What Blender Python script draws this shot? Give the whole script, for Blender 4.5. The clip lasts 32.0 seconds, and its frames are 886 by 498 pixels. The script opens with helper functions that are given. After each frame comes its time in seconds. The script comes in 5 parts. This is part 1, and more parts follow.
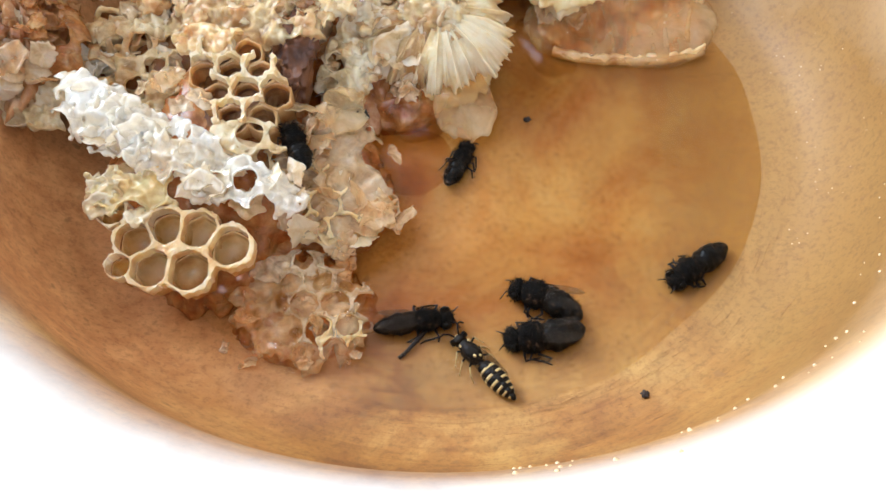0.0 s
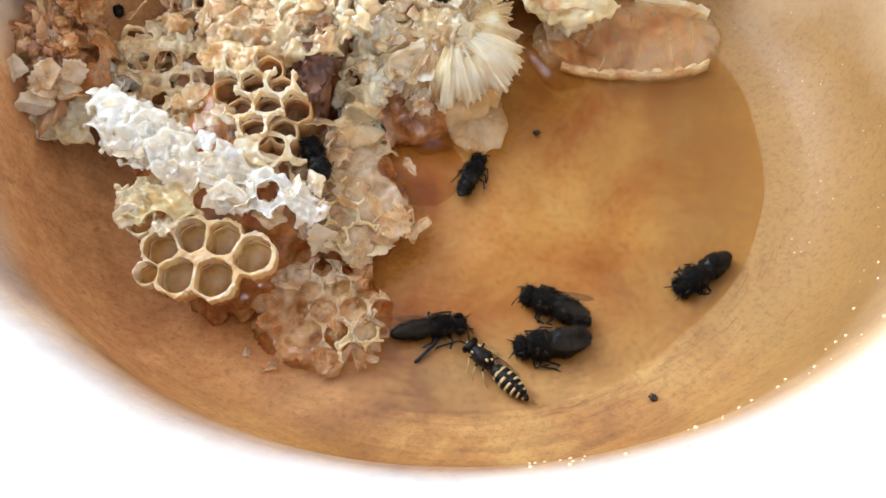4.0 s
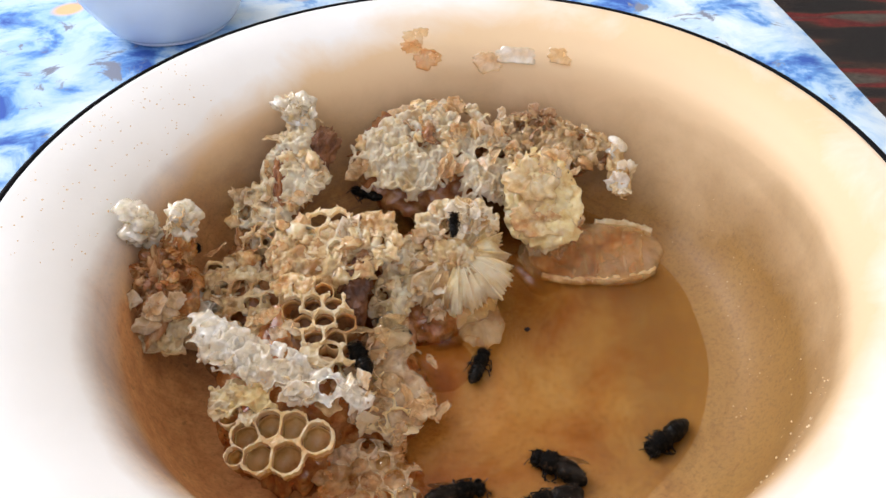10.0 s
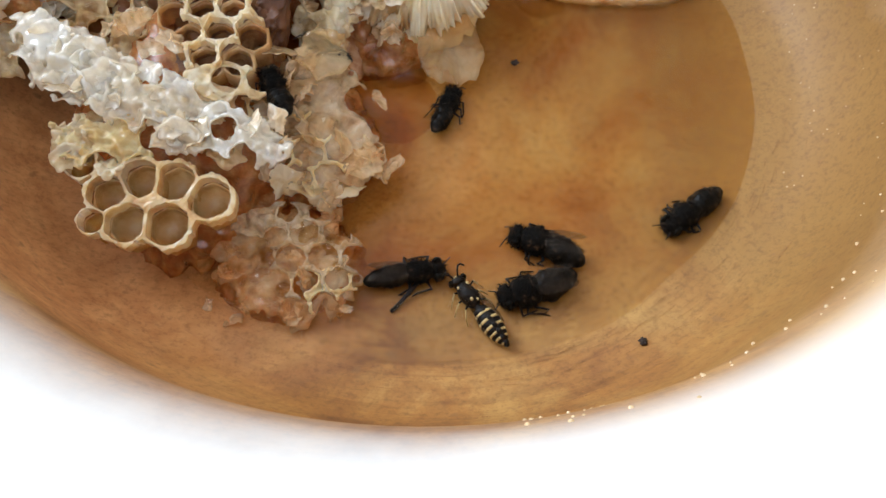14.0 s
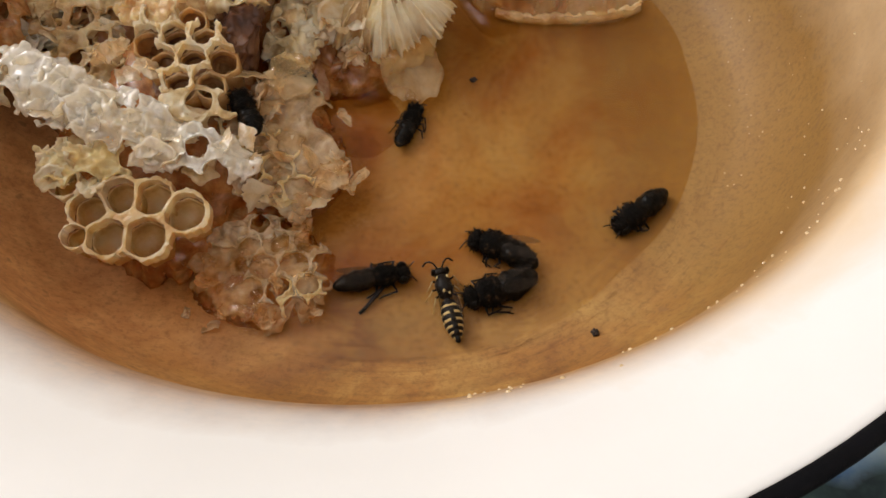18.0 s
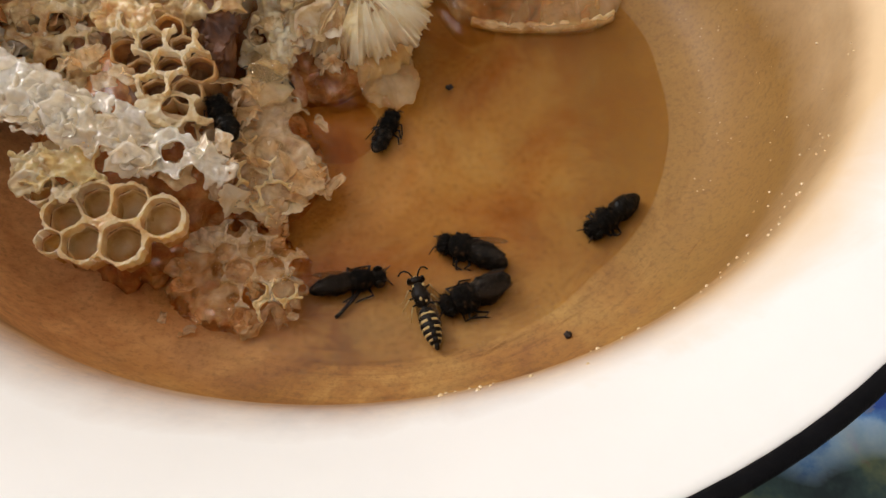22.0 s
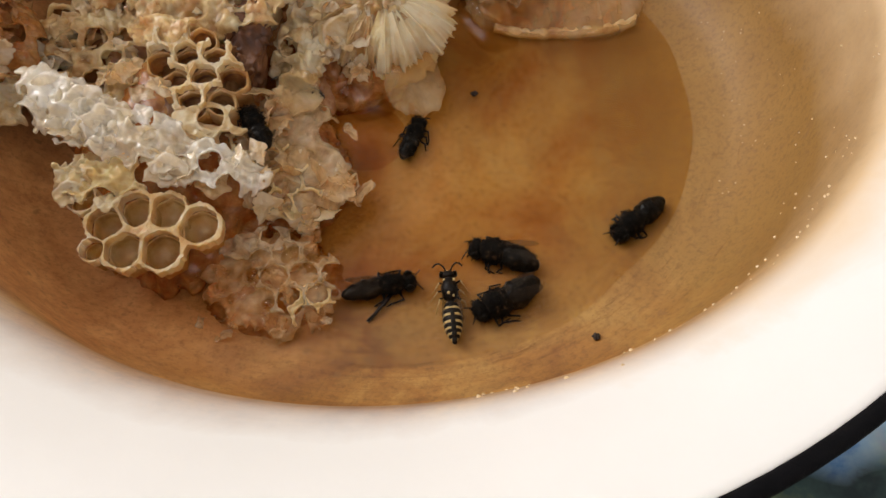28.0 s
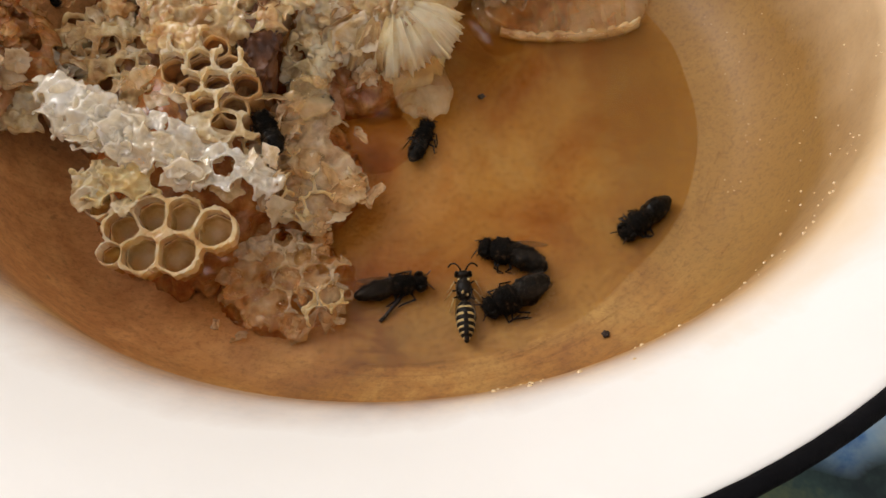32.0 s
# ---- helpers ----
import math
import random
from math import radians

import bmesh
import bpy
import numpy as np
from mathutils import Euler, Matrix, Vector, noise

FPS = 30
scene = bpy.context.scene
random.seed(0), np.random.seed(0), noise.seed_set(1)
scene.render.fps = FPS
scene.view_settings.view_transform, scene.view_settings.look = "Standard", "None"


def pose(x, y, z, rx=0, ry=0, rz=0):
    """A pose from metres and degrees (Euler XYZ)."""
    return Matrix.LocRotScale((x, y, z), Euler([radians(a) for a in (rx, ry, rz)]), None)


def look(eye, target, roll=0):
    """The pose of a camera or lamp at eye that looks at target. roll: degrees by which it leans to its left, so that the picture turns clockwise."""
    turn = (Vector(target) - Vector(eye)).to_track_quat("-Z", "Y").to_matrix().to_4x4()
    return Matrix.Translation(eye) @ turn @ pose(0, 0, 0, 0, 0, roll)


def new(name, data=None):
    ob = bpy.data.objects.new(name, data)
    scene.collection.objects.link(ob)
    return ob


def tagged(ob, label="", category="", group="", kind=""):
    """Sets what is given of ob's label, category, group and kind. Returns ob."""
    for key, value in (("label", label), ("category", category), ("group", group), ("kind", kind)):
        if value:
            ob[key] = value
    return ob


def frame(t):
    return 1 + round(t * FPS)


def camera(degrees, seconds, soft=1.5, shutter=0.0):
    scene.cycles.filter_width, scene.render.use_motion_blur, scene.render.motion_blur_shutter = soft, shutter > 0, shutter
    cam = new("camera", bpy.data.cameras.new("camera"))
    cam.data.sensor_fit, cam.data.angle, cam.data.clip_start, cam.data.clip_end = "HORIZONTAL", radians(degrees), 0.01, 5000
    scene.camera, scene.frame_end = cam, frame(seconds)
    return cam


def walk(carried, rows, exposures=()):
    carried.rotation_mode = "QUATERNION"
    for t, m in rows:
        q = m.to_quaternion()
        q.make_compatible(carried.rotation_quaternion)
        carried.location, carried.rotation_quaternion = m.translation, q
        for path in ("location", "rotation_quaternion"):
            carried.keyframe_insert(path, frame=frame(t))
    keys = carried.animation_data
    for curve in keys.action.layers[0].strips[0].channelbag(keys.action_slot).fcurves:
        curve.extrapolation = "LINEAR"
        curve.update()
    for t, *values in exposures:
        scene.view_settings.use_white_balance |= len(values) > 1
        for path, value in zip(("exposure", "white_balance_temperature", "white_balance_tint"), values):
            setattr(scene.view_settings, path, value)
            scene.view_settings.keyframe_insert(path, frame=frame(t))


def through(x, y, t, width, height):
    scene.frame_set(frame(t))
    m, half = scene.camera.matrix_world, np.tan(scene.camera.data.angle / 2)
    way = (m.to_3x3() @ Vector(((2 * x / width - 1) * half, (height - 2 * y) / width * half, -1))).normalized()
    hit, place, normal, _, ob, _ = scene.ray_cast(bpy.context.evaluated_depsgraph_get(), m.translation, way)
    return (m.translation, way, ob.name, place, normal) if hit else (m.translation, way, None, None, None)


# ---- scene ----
cam = camera(65.35, 32.0)
PATH = [
    (0, (0.00153, 0.00197, 0.09848), (0.00055, 0.05484, 0.01361), -1.18),
    (0.5, (0.00111, 0.00170, 0.09884), (-0.00025, 0.05450, 0.01393), -1.55),
    (1, (0.00152, 0.00136, 0.09891), (0.00048, 0.05427, 0.01406), -1.55),
    (1.5, (0.00104, 0.00069, 0.09991), (-0.00071, 0.05443, 0.01559), -1.83),
    (2, (0.00127, 0.00070, 0.10015), (0.00038, 0.05458, 0.01592), -0.99),
    (2.5, (0.00167, 0.00081, 0.10013), (0.00151, 0.05491, 0.01603), -0.43),
    (3, (0.00113, 0.00070, 0.10010), (0.00078, 0.05491, 0.01606), -0.58),
    (3.5, (0.00102, 0.00028, 0.10075), (-0.00065, 0.05436, 0.01666), -1.90),
    (5.5, (-0.00343, -0.00361, 0.10502), (-0.00382, 0.05261, 0.02233), -0.05),
    (6, (-0.00292, -0.00401, 0.10582), (-0.00219, 0.05294, 0.02362), 0.83),
    (6.5, (-0.00308, -0.00426, 0.10589), (-0.00217, 0.05254, 0.02359), 1.05),
    (7, (-0.00281, -0.00388, 0.10544), (-0.00135, 0.05233, 0.02274), 1.34),
    (7.5, (-0.00293, -0.00429, 0.10540), (-0.00136, 0.05191, 0.02270), 1.26),
    (8, (-0.00273, -0.00447, 0.10533), (-0.00129, 0.05154, 0.02250), 0.90),
    (8.5, (-0.00374, -0.00626, 0.10775), (-0.00308, 0.05058, 0.02548), -0.14),
    (9, (-0.00743, -0.01345, 0.12134), (-0.00614, 0.05160, 0.04540), 0.83),
    (9.5, (-0.00690, -0.01690, 0.12656), (-0.00490, 0.05267, 0.05475), -0.73),
    (10, (-0.00652, -0.02022, 0.13097), (-0.00484, 0.05359, 0.06352), -1.78),
    (10.5, (-0.00674, -0.02222, 0.13318), (-0.00351, 0.05328, 0.06769), -0.76),
    (11, (-0.00526, -0.02030, 0.13243), (-0.00248, 0.05509, 0.06679), -1.46),
    (11.5, (-0.00495, -0.01940, 0.13296), (-0.00173, 0.05614, 0.06751), -0.50),
    (12, (-0.00562, -0.01687, 0.12596), (-0.00438, 0.05357, 0.05500), -1.21),
    (12.5, (-0.00369, -0.00482, 0.10958), (-0.00035, 0.05591, 0.03021), 0.72),
    (13, (-0.00136, 0.00155, 0.09886), (0.00198, 0.05524, 0.01456), 1.26),
    (13.5, (-0.00131, 0.00243, 0.09605), (0.00299, 0.05271, 0.00972), 3.09),
    (14, (-0.00152, 0.00308, 0.09481), (0.00159, 0.05035, 0.00674), 1.88),
    (14.5, (-0.00172, 0.00174, 0.09616), (0.00218, 0.04990, 0.00861), 2.31),
    (16.5, (0.00060, -0.00177, 0.09851), (0.00313, 0.04748, 0.01151), -0.47),
    (17, (0.00164, -0.00252, 0.09842), (0.00577, 0.04729, 0.01181), 0.93),
    (17.5, (0.00284, -0.00254, 0.09895), (0.00680, 0.04735, 0.01237), 0.67),
    (18, (0.00262, -0.00320, 0.09947), (0.00704, 0.04699, 0.01308), 1.08),
    (18.5, (0.00393, -0.00374, 0.10033), (0.00937, 0.04688, 0.01426), 1.65),
    (19, (0.00455, -0.00442, 0.09993), (0.01138, 0.04675, 0.01428), 2.61),
    (19.5, (0.00467, -0.00439, 0.10018), (0.01132, 0.04668, 0.01446), 2.44),
    (20, (0.00364, -0.00463, 0.10012), (0.00931, 0.04602, 0.01408), 1.63),
    (20.5, (0.00343, -0.00456, 0.10031), (0.00886, 0.04642, 0.01446), 1.74),
    (21, (0.00370, -0.00436, 0.10035), (0.01003, 0.04684, 0.01468), 2.69),
    (21.5, (0.00373, -0.00437, 0.10059), (0.01022, 0.04684, 0.01494), 2.82),
    (22, (0.00379, -0.00461, 0.10035), (0.01067, 0.04647, 0.01465), 3.18),
    (22.5, (0.00345, -0.00463, 0.10057), (0.01049, 0.04649, 0.01492), 3.31),
    (23, (0.00334, -0.00472, 0.10067), (0.00991, 0.04642, 0.01499), 2.77),
    (23.5, (0.00328, -0.00476, 0.10067), (0.00982, 0.04628, 0.01492), 2.65),
    (24, (0.00306, -0.00467, 0.10066), (0.00931, 0.04609, 0.01473), 2.41),
    (24.5, (0.00292, -0.00480, 0.10062), (0.00911, 0.04596, 0.01468), 2.32),
    (25, (0.00306, -0.00505, 0.10042), (0.00948, 0.04586, 0.01459), 2.21),
    (25.5, (0.00265, -0.00504, 0.10089), (0.00864, 0.04590, 0.01505), 1.90),
    (27.5, (0.00177, -0.00520, 0.10285), (0.00747, 0.04625, 0.01730), 1.73),
    (28, (0.00149, -0.00525, 0.10232), (0.00615, 0.04632, 0.01677), 0.48),
    (28.5, (0.00092, -0.00554, 0.10227), (0.00496, 0.04623, 0.01681), -0.22),
    (29, (0.00059, -0.00596, 0.10249), (0.00507, 0.04603, 0.01719), 0.02),
    (29.5, (0.00054, -0.00516, 0.10194), (0.00397, 0.04685, 0.01660), -0.89),
    (30, (0.00081, -0.00568, 0.10290), (0.00419, 0.04666, 0.01776), -1.02),
    (30.5, (0.00052, -0.00596, 0.10297), (0.00419, 0.04645, 0.01788), -0.89),
    (31, (0.00114, -0.00587, 0.10296), (0.00482, 0.04601, 0.01755), -1.10),
    (31.5, (0.00095, -0.00647, 0.10270), (0.00483, 0.04516, 0.01716), -1.16),
    (32, (0.00018, -0.00654, 0.10353), (0.00443, 0.04556, 0.01828), -0.54),
]
EXPOSURES = [(0, -0.27, 5500, 7), (8.3, -0.33, 5300, 9), (9.2, -0.5, 6000, 13), (10.0, -0.9, 6200, 14), (10.5, -1.15, 6500, 14), (11.7, -1.15, 6500, 14), (12.9, -0.2, 5400, 8), (14.0, -0.75, 5650, 7), (14.5, -0.95, 5900, 9), (16.5, -1.23, 6800, 13), (32, -1.23, 6800, 13)]
walk(cam, [(t, look(eye, target, roll)) for t, eye, target, roll in PATH], EXPOSURES)

# ---- light: soft daylight from far left ----
world = bpy.data.worlds.new("sky")
scene.world = world
world.use_nodes = True
wn = world.node_tree.nodes
sky = wn.new("ShaderNodeTexSky")
sky.sky_type, sky.sun_disc = "NISHITA", False
sky.sun_elevation, sky.sun_rotation = radians(40), radians(150)
world.node_tree.links.new(sky.outputs[0], wn["Background"].inputs[0])
wn["Background"].inputs[1].default_value = 0.12
# sky daylight in the west window; the south window and lamp are added fill
WIN_X, WIN_Y0, WIN_Y1, WIN_Z0, WIN_Z1 = -1.3, 0.4, 1.9, 0.5, 2.1
SOUTH_Y, SOUTH_X0, SOUTH_X1, SOUTH_Z0, SOUTH_Z1 = -1.3, -1.0, 0.8, 0.5, 2.1


def daylight(name, size_x, size_y, energy, eye, target):
    lamp = new(name, bpy.data.lights.new(name, "AREA"))
    lamp.data.shape, lamp.data.size, lamp.data.size_y = "RECTANGLE", size_x, size_y
    lamp.data.energy, lamp.data.color = energy, (0.95, 0.97, 1.0)
    lamp.matrix_world = look(eye, target)


WEST_MID = ((WIN_Y0 + WIN_Y1) / 2, (WIN_Z0 + WIN_Z1) / 2)
SOUTH_MID = ((SOUTH_X0 + SOUTH_X1) / 2, (SOUTH_Z0 + SOUTH_Z1) / 2)
daylight("west_daylight", WIN_Y1 - WIN_Y0, WIN_Z1 - WIN_Z0, 135, (WIN_X + 0.02, *WEST_MID), (2, *WEST_MID))
daylight("south_fill", SOUTH_X1 - SOUTH_X0, SOUTH_Z1 - SOUTH_Z0, 34, (SOUTH_MID[0], SOUTH_Y + 0.02, SOUTH_MID[1]), (SOUTH_MID[0], 2, SOUTH_MID[1]))

MM = 0.001


# ---- materials ----
def material(name, rough=0.5, metal=0.0):
    m = bpy.data.materials.new(name)
    m.use_nodes = True
    b = m.node_tree.nodes["Principled BSDF"]
    b.inputs["Roughness"].default_value, b.inputs["Metallic"].default_value = rough, metal
    return m, m.node_tree.nodes, m.node_tree.links, b


def coords(nodes, links, scale=(1, 1, 1), kind="Object"):
    tc, mp = nodes.new("ShaderNodeTexCoord"), nodes.new("ShaderNodeMapping")
    mp.inputs["Scale"].default_value = scale
    links.new(tc.outputs[kind], mp.inputs[0])
    return mp.outputs[0]


def noise_fac(nodes, links, vec, scale, detail=4.0, rough=0.55, distort=0.0):
    n = nodes.new("ShaderNodeTexNoise")
    n.inputs["Scale"].default_value, n.inputs["Detail"].default_value = scale, detail
    n.inputs["Roughness"].default_value, n.inputs["Distortion"].default_value = rough, distort
    links.new(vec, n.inputs["Vector"])
    return n.outputs["Fac"]


def ramp(nodes, links, fac, stops):
    r = nodes.new("ShaderNodeValToRGB")
    while len(r.color_ramp.elements) < len(stops):
        r.color_ramp.elements.new(0.5)
    for e, (p, c) in zip(r.color_ramp.elements, stops):
        e.position, e.color = p, (*c, 1) if len(c) == 3 else c
    links.new(fac, r.inputs[0])
    return r.outputs[0]


def mixed(nodes, links, fac, a, b, mode="MIX"):
    x = nodes.new("ShaderNodeMix")
    x.data_type, x.blend_type = "RGBA", mode
    for sock, v in ((x.inputs[0], fac), (x.inputs[6], a), (x.inputs[7], b)):
        if isinstance(v, (int, float)):
            sock.default_value = v
        elif isinstance(v, tuple):
            sock.default_value = (*v, 1)
        else:
            links.new(v, sock)
    return x.outputs[2]


def bump(nodes, links, bsdf, height, strength=0.3, distance=0.0003):
    b = nodes.new("ShaderNodeBump")
    b.inputs["Strength"].default_value, b.inputs["Distance"].default_value = strength, distance
    links.new(height, b.inputs["Height"])
    links.new(b.outputs[0], bsdf.inputs["Normal"])


def wax(name, low, mid, high, rough=0.35, sss=0.35, coat=0.0, size=260.0, through=0.3, alpha=1.0, relief=0.45):
    """Torn beeswax: uneven colour between three tones, faint relief, light passing in and through."""
    m, n, l, b = material(name, rough)
    v = coords(n, l)
    info = n.new("ShaderNodeObjectInfo")
    f = noise_fac(n, l, v, size, 5.0, 0.6)
    add = n.new("ShaderNodeMath")
    add.operation = "MULTIPLY_ADD"
    add.inputs[1].default_value, add.inputs[2].default_value = 0.22, -0.11
    l.new(info.outputs["Random"], add.inputs[0])
    tot = n.new("ShaderNodeMath")
    l.new(f, tot.inputs[0])
    l.new(add.outputs[0], tot.inputs[1])
    c = ramp(n, l, tot.outputs[0], [(0.30, low), (0.5, mid), (0.68, high)])
    l.new(c, b.inputs["Base Color"])
    b.inputs["Subsurface Weight"].default_value = sss
    b.inputs["Subsurface Radius"].default_value = (0.75, 0.62, 0.46)
    b.inputs["Subsurface Scale"].default_value = 0.003
    b.inputs["Coat Weight"].default_value, b.inputs["Coat Roughness"].default_value = coat, 0.07
    b.inputs["Coat IOR"].default_value = 2.0 if name == "white_wax" else 1.5
    bump(n, l, b, noise_fac(n, l, v, size * 4, 6.0, 0.7, 0.6), relief if alpha == 1 else 0.18, 0.0003)
    tl, mx = n.new("ShaderNodeBsdfTranslucent"), n.new("ShaderNodeMixShader")
    l.new(mixed(n, l, 0.6, c, (1.0, 0.86, 0.62), "MULTIPLY"), tl.inputs[0])
    mx.inputs[0].default_value = through
    l.new(b.outputs[0], mx.inputs[1])
    l.new(tl.outputs[0], mx.inputs[2])
    out = mx.outputs[0]
    if alpha < 1:
        clear, mx2 = n.new("ShaderNodeBsdfTransparent"), n.new("ShaderNodeMixShader")
        clear.inputs[0].default_value = (1.0, 0.93, 0.80, 1)
        thick = ramp(n, l, noise_fac(n, l, v, size * 1.3, 4, 0.6, 0.5), [(0.35, (alpha * 0.6,) * 3), (0.65, (min(1, alpha * 1.45),) * 3)])
        l.new(thick, mx2.inputs[0])
        l.new(clear.outputs[0], mx2.inputs[1])
        l.new(out, mx2.inputs[2])
        out = mx2.outputs[0]
    l.new(out, n["Material Output"].inputs[0])
    return m


WAX_WHITE = wax("white_wax", (0.88, 0.75, 0.48), (0.94, 0.90, 0.76), (0.96, 0.955, 0.90), 0.08, 0.35, 1.0, 170.0, 0.35, 0.92, 0.12)
WAX_CREAM = wax("cream_wax", (0.53, 0.26, 0.08), (0.81, 0.57, 0.28), (0.93, 0.79, 0.53), 0.3, 0.6, 0.45, 210.0)
WAX_YELLOW = wax("yellow_wax", (0.74, 0.45, 0.15), (0.89, 0.69, 0.33), (0.94, 0.81, 0.50), 0.28, 0.6, 0.5)
WAX_AMBER = wax("honey_wet_wax", (0.48, 0.15, 0.035), (0.70, 0.32, 0.10), (0.85, 0.56, 0.26), 0.06, 0.6, 1.0, 260.0, 0.35, 0.6)
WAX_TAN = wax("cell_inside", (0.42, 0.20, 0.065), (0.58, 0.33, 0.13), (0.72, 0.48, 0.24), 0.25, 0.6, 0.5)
WAX_BROWN = wax("brown_wax", (0.26, 0.085, 0.027), (0.46, 0.20, 0.07), (0.66, 0.39, 0.18), 0.25, 0.5, 0.6)
# colours red-brown comb and also the shade of the gap between combs
WAX_DARK = wax("dark_comb_and_shade", (0.05, 0.014, 0.005), (0.12, 0.040, 0.012), (0.22, 0.085, 0.028), 0.5, 0.2, 0.05, 200.0, 0.15)
WAX_GOLD = wax("golden_cell", (0.52, 0.26, 0.08), (0.72, 0.45, 0.17), (0.84, 0.62, 0.31), 0.25, 0.5, 0.5)
WAX_DEEP = wax("deep_brown_wax", (0.16, 0.06, 0.018), (0.30, 0.13, 0.042), (0.44, 0.23, 0.09), 0.35, 0.4, 0.3)
WAX_FILM = wax("wax_film", (0.82, 0.55, 0.26), (0.90, 0.72, 0.44), (0.95, 0.87, 0.67), 0.12, 0.4, 1.0, 200.0, 0.35, 0.4)
WAX_WET = wax("wet_wax_film", (0.72, 0.34, 0.10), (0.86, 0.56, 0.26), (0.94, 0.76, 0.47), 0.06, 0.4, 1.0, 200.0, 0.35, 0.38)
WAX_THIN = wax("thin_cream_wax", (0.63, 0.35, 0.12), (0.83, 0.61, 0.32), (0.93, 0.82, 0.57), 0.2, 0.5, 0.8, 210.0, 0.45, 0.68)
WAX_CLEAR = wax("honey_clear_wax", (0.70, 0.40, 0.14), (0.84, 0.60, 0.28), (0.92, 0.78, 0.50), 0.08, 0.3, 1.0, 90.0, 0.4, 0.28)


def make_enamel():
    m, n, l, b = material("ivory_enamel", 0.5)
    v = coords(n, l)
    sep = n.new("ShaderNodeSeparateXYZ")
    l.new(v, sep.inputs[0])
    base = ramp(n, l, noise_fac(n, l, v, 18, 5), [(0.35, (0.76, 0.755, 0.735)), (0.65, (0.82, 0.815, 0.80))])
    # dried honey on the lower wall, thinning upwards with a ragged edge
    hgt = n.new("ShaderNodeMapRange")
    hgt.inputs["From Min"].default_value, hgt.inputs["From Max"].default_value = 0.0, 0.052
    hgt.inputs["To Min"].default_value, hgt.inputs["To Max"].default_value = 1.0, 0.0
    l.new(sep.outputs[2], hgt.inputs[0])
    nf = noise_fac(n, l, v, 45, 6, 0.6, 0.4)

    def calc(op, a, b=None, c=None, clamp=False):
        q = n.new("ShaderNodeMath")
        q.operation, q.use_clamp = op, clamp
        for sock, val in zip(q.inputs, (a, b, c)):
            if isinstance(val, (int, float)):
                sock.default_value = val
            elif val is not None:
                l.new(val, sock)
        return q.outputs[0]

    clean = calc("MULTIPLY", calc("MAXIMUM", calc("SUBTRACT", sep.outputs[2], 0.034), 0.0), -70.0)
    tot = calc("ADD", calc("ADD", hgt.outputs[0], clean), calc("ADD", calc("MULTIPLY_ADD", nf, 0.5, -0.25), calc("ADD", calc("MULTIPLY", sep.outputs[0], -0.6), calc("MULTIPLY", sep.outputs[1], -4.0))), clamp=True)
    fac = ramp(n, l, tot, [(0.12, (0, 0, 0)), (0.42, (0.45, 0.45, 0.45)), (0.75, (0.92, 0.92, 0.92))])
    honey = ramp(n, l, noise_fac(n, l, v, 34, 8, 0.66, 1.6), [(0.36, (0.21, 0.075, 0.010)), (0.5, (0.34, 0.146, 0.024)), (0.64, (0.46, 0.245, 0.058))])
    # wiping marks that run round the bowl
    ang = calc("ARCTAN2", sep.outputs[1], sep.outputs[0])
    rad = calc("SQRT", calc("ADD", calc("MULTIPLY", sep.outputs[0], sep.outputs[0]), calc("MULTIPLY", sep.outputs[1], sep.outputs[1])))
    polar = n.new("ShaderNodeCombineXYZ")
    l.new(calc("MULTIPLY", ang, 2.2), polar.inputs[0])
    l.new(calc("MULTIPLY", rad, 700.0), polar.inputs[1])
    marks = ramp(n, l, noise_fac(n, l, polar.outputs[0], 1.0, 6, 0.7, 1.2), [(0.36, (0.62, 0.52, 0.40)), (0.5, (0.95, 0.94, 0.92)), (0.66, (1.12, 1.1, 1.06))])
    honey = mixed(n, l, 0.65, honey, marks, "MULTIPLY")
    # redder honey smeared where the comb lies, with that side's shade in its colour
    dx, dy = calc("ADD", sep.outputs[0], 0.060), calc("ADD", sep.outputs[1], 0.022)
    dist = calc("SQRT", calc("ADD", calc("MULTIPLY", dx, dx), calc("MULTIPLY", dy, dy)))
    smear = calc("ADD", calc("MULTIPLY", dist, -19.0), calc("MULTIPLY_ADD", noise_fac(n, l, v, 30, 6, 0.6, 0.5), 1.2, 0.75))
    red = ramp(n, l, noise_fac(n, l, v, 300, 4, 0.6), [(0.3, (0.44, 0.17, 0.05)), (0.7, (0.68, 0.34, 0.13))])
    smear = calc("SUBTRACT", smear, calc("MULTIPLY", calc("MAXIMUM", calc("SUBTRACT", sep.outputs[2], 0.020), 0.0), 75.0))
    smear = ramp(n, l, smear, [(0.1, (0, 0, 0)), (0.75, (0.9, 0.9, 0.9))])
    # the honey is thinner and paler on the middle of the floor
    px, py = calc("SUBTRACT", sep.outputs[0], 0.010), calc("ADD", sep.outputs[1], 0.020)
    pd = calc("SQRT", calc("ADD", calc("MULTIPLY", px, px), calc("MULTIPLY", py, py)))
    pale = calc("ADD", calc("MULTIPLY", pd, -26.0), calc("MULTIPLY_ADD", noise_fac(n, l, v, 48, 7, 0.65, 0.6), 2.2, 0.15))
    honey = mixed(n, l, ramp(n, l, pale, [(0.1, (0, 0, 0)), (0.7, (0.75, 0.75, 0.75))]), honey, (0.45, 0.27, 0.072))
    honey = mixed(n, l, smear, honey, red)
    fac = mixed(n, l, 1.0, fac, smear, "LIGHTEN")
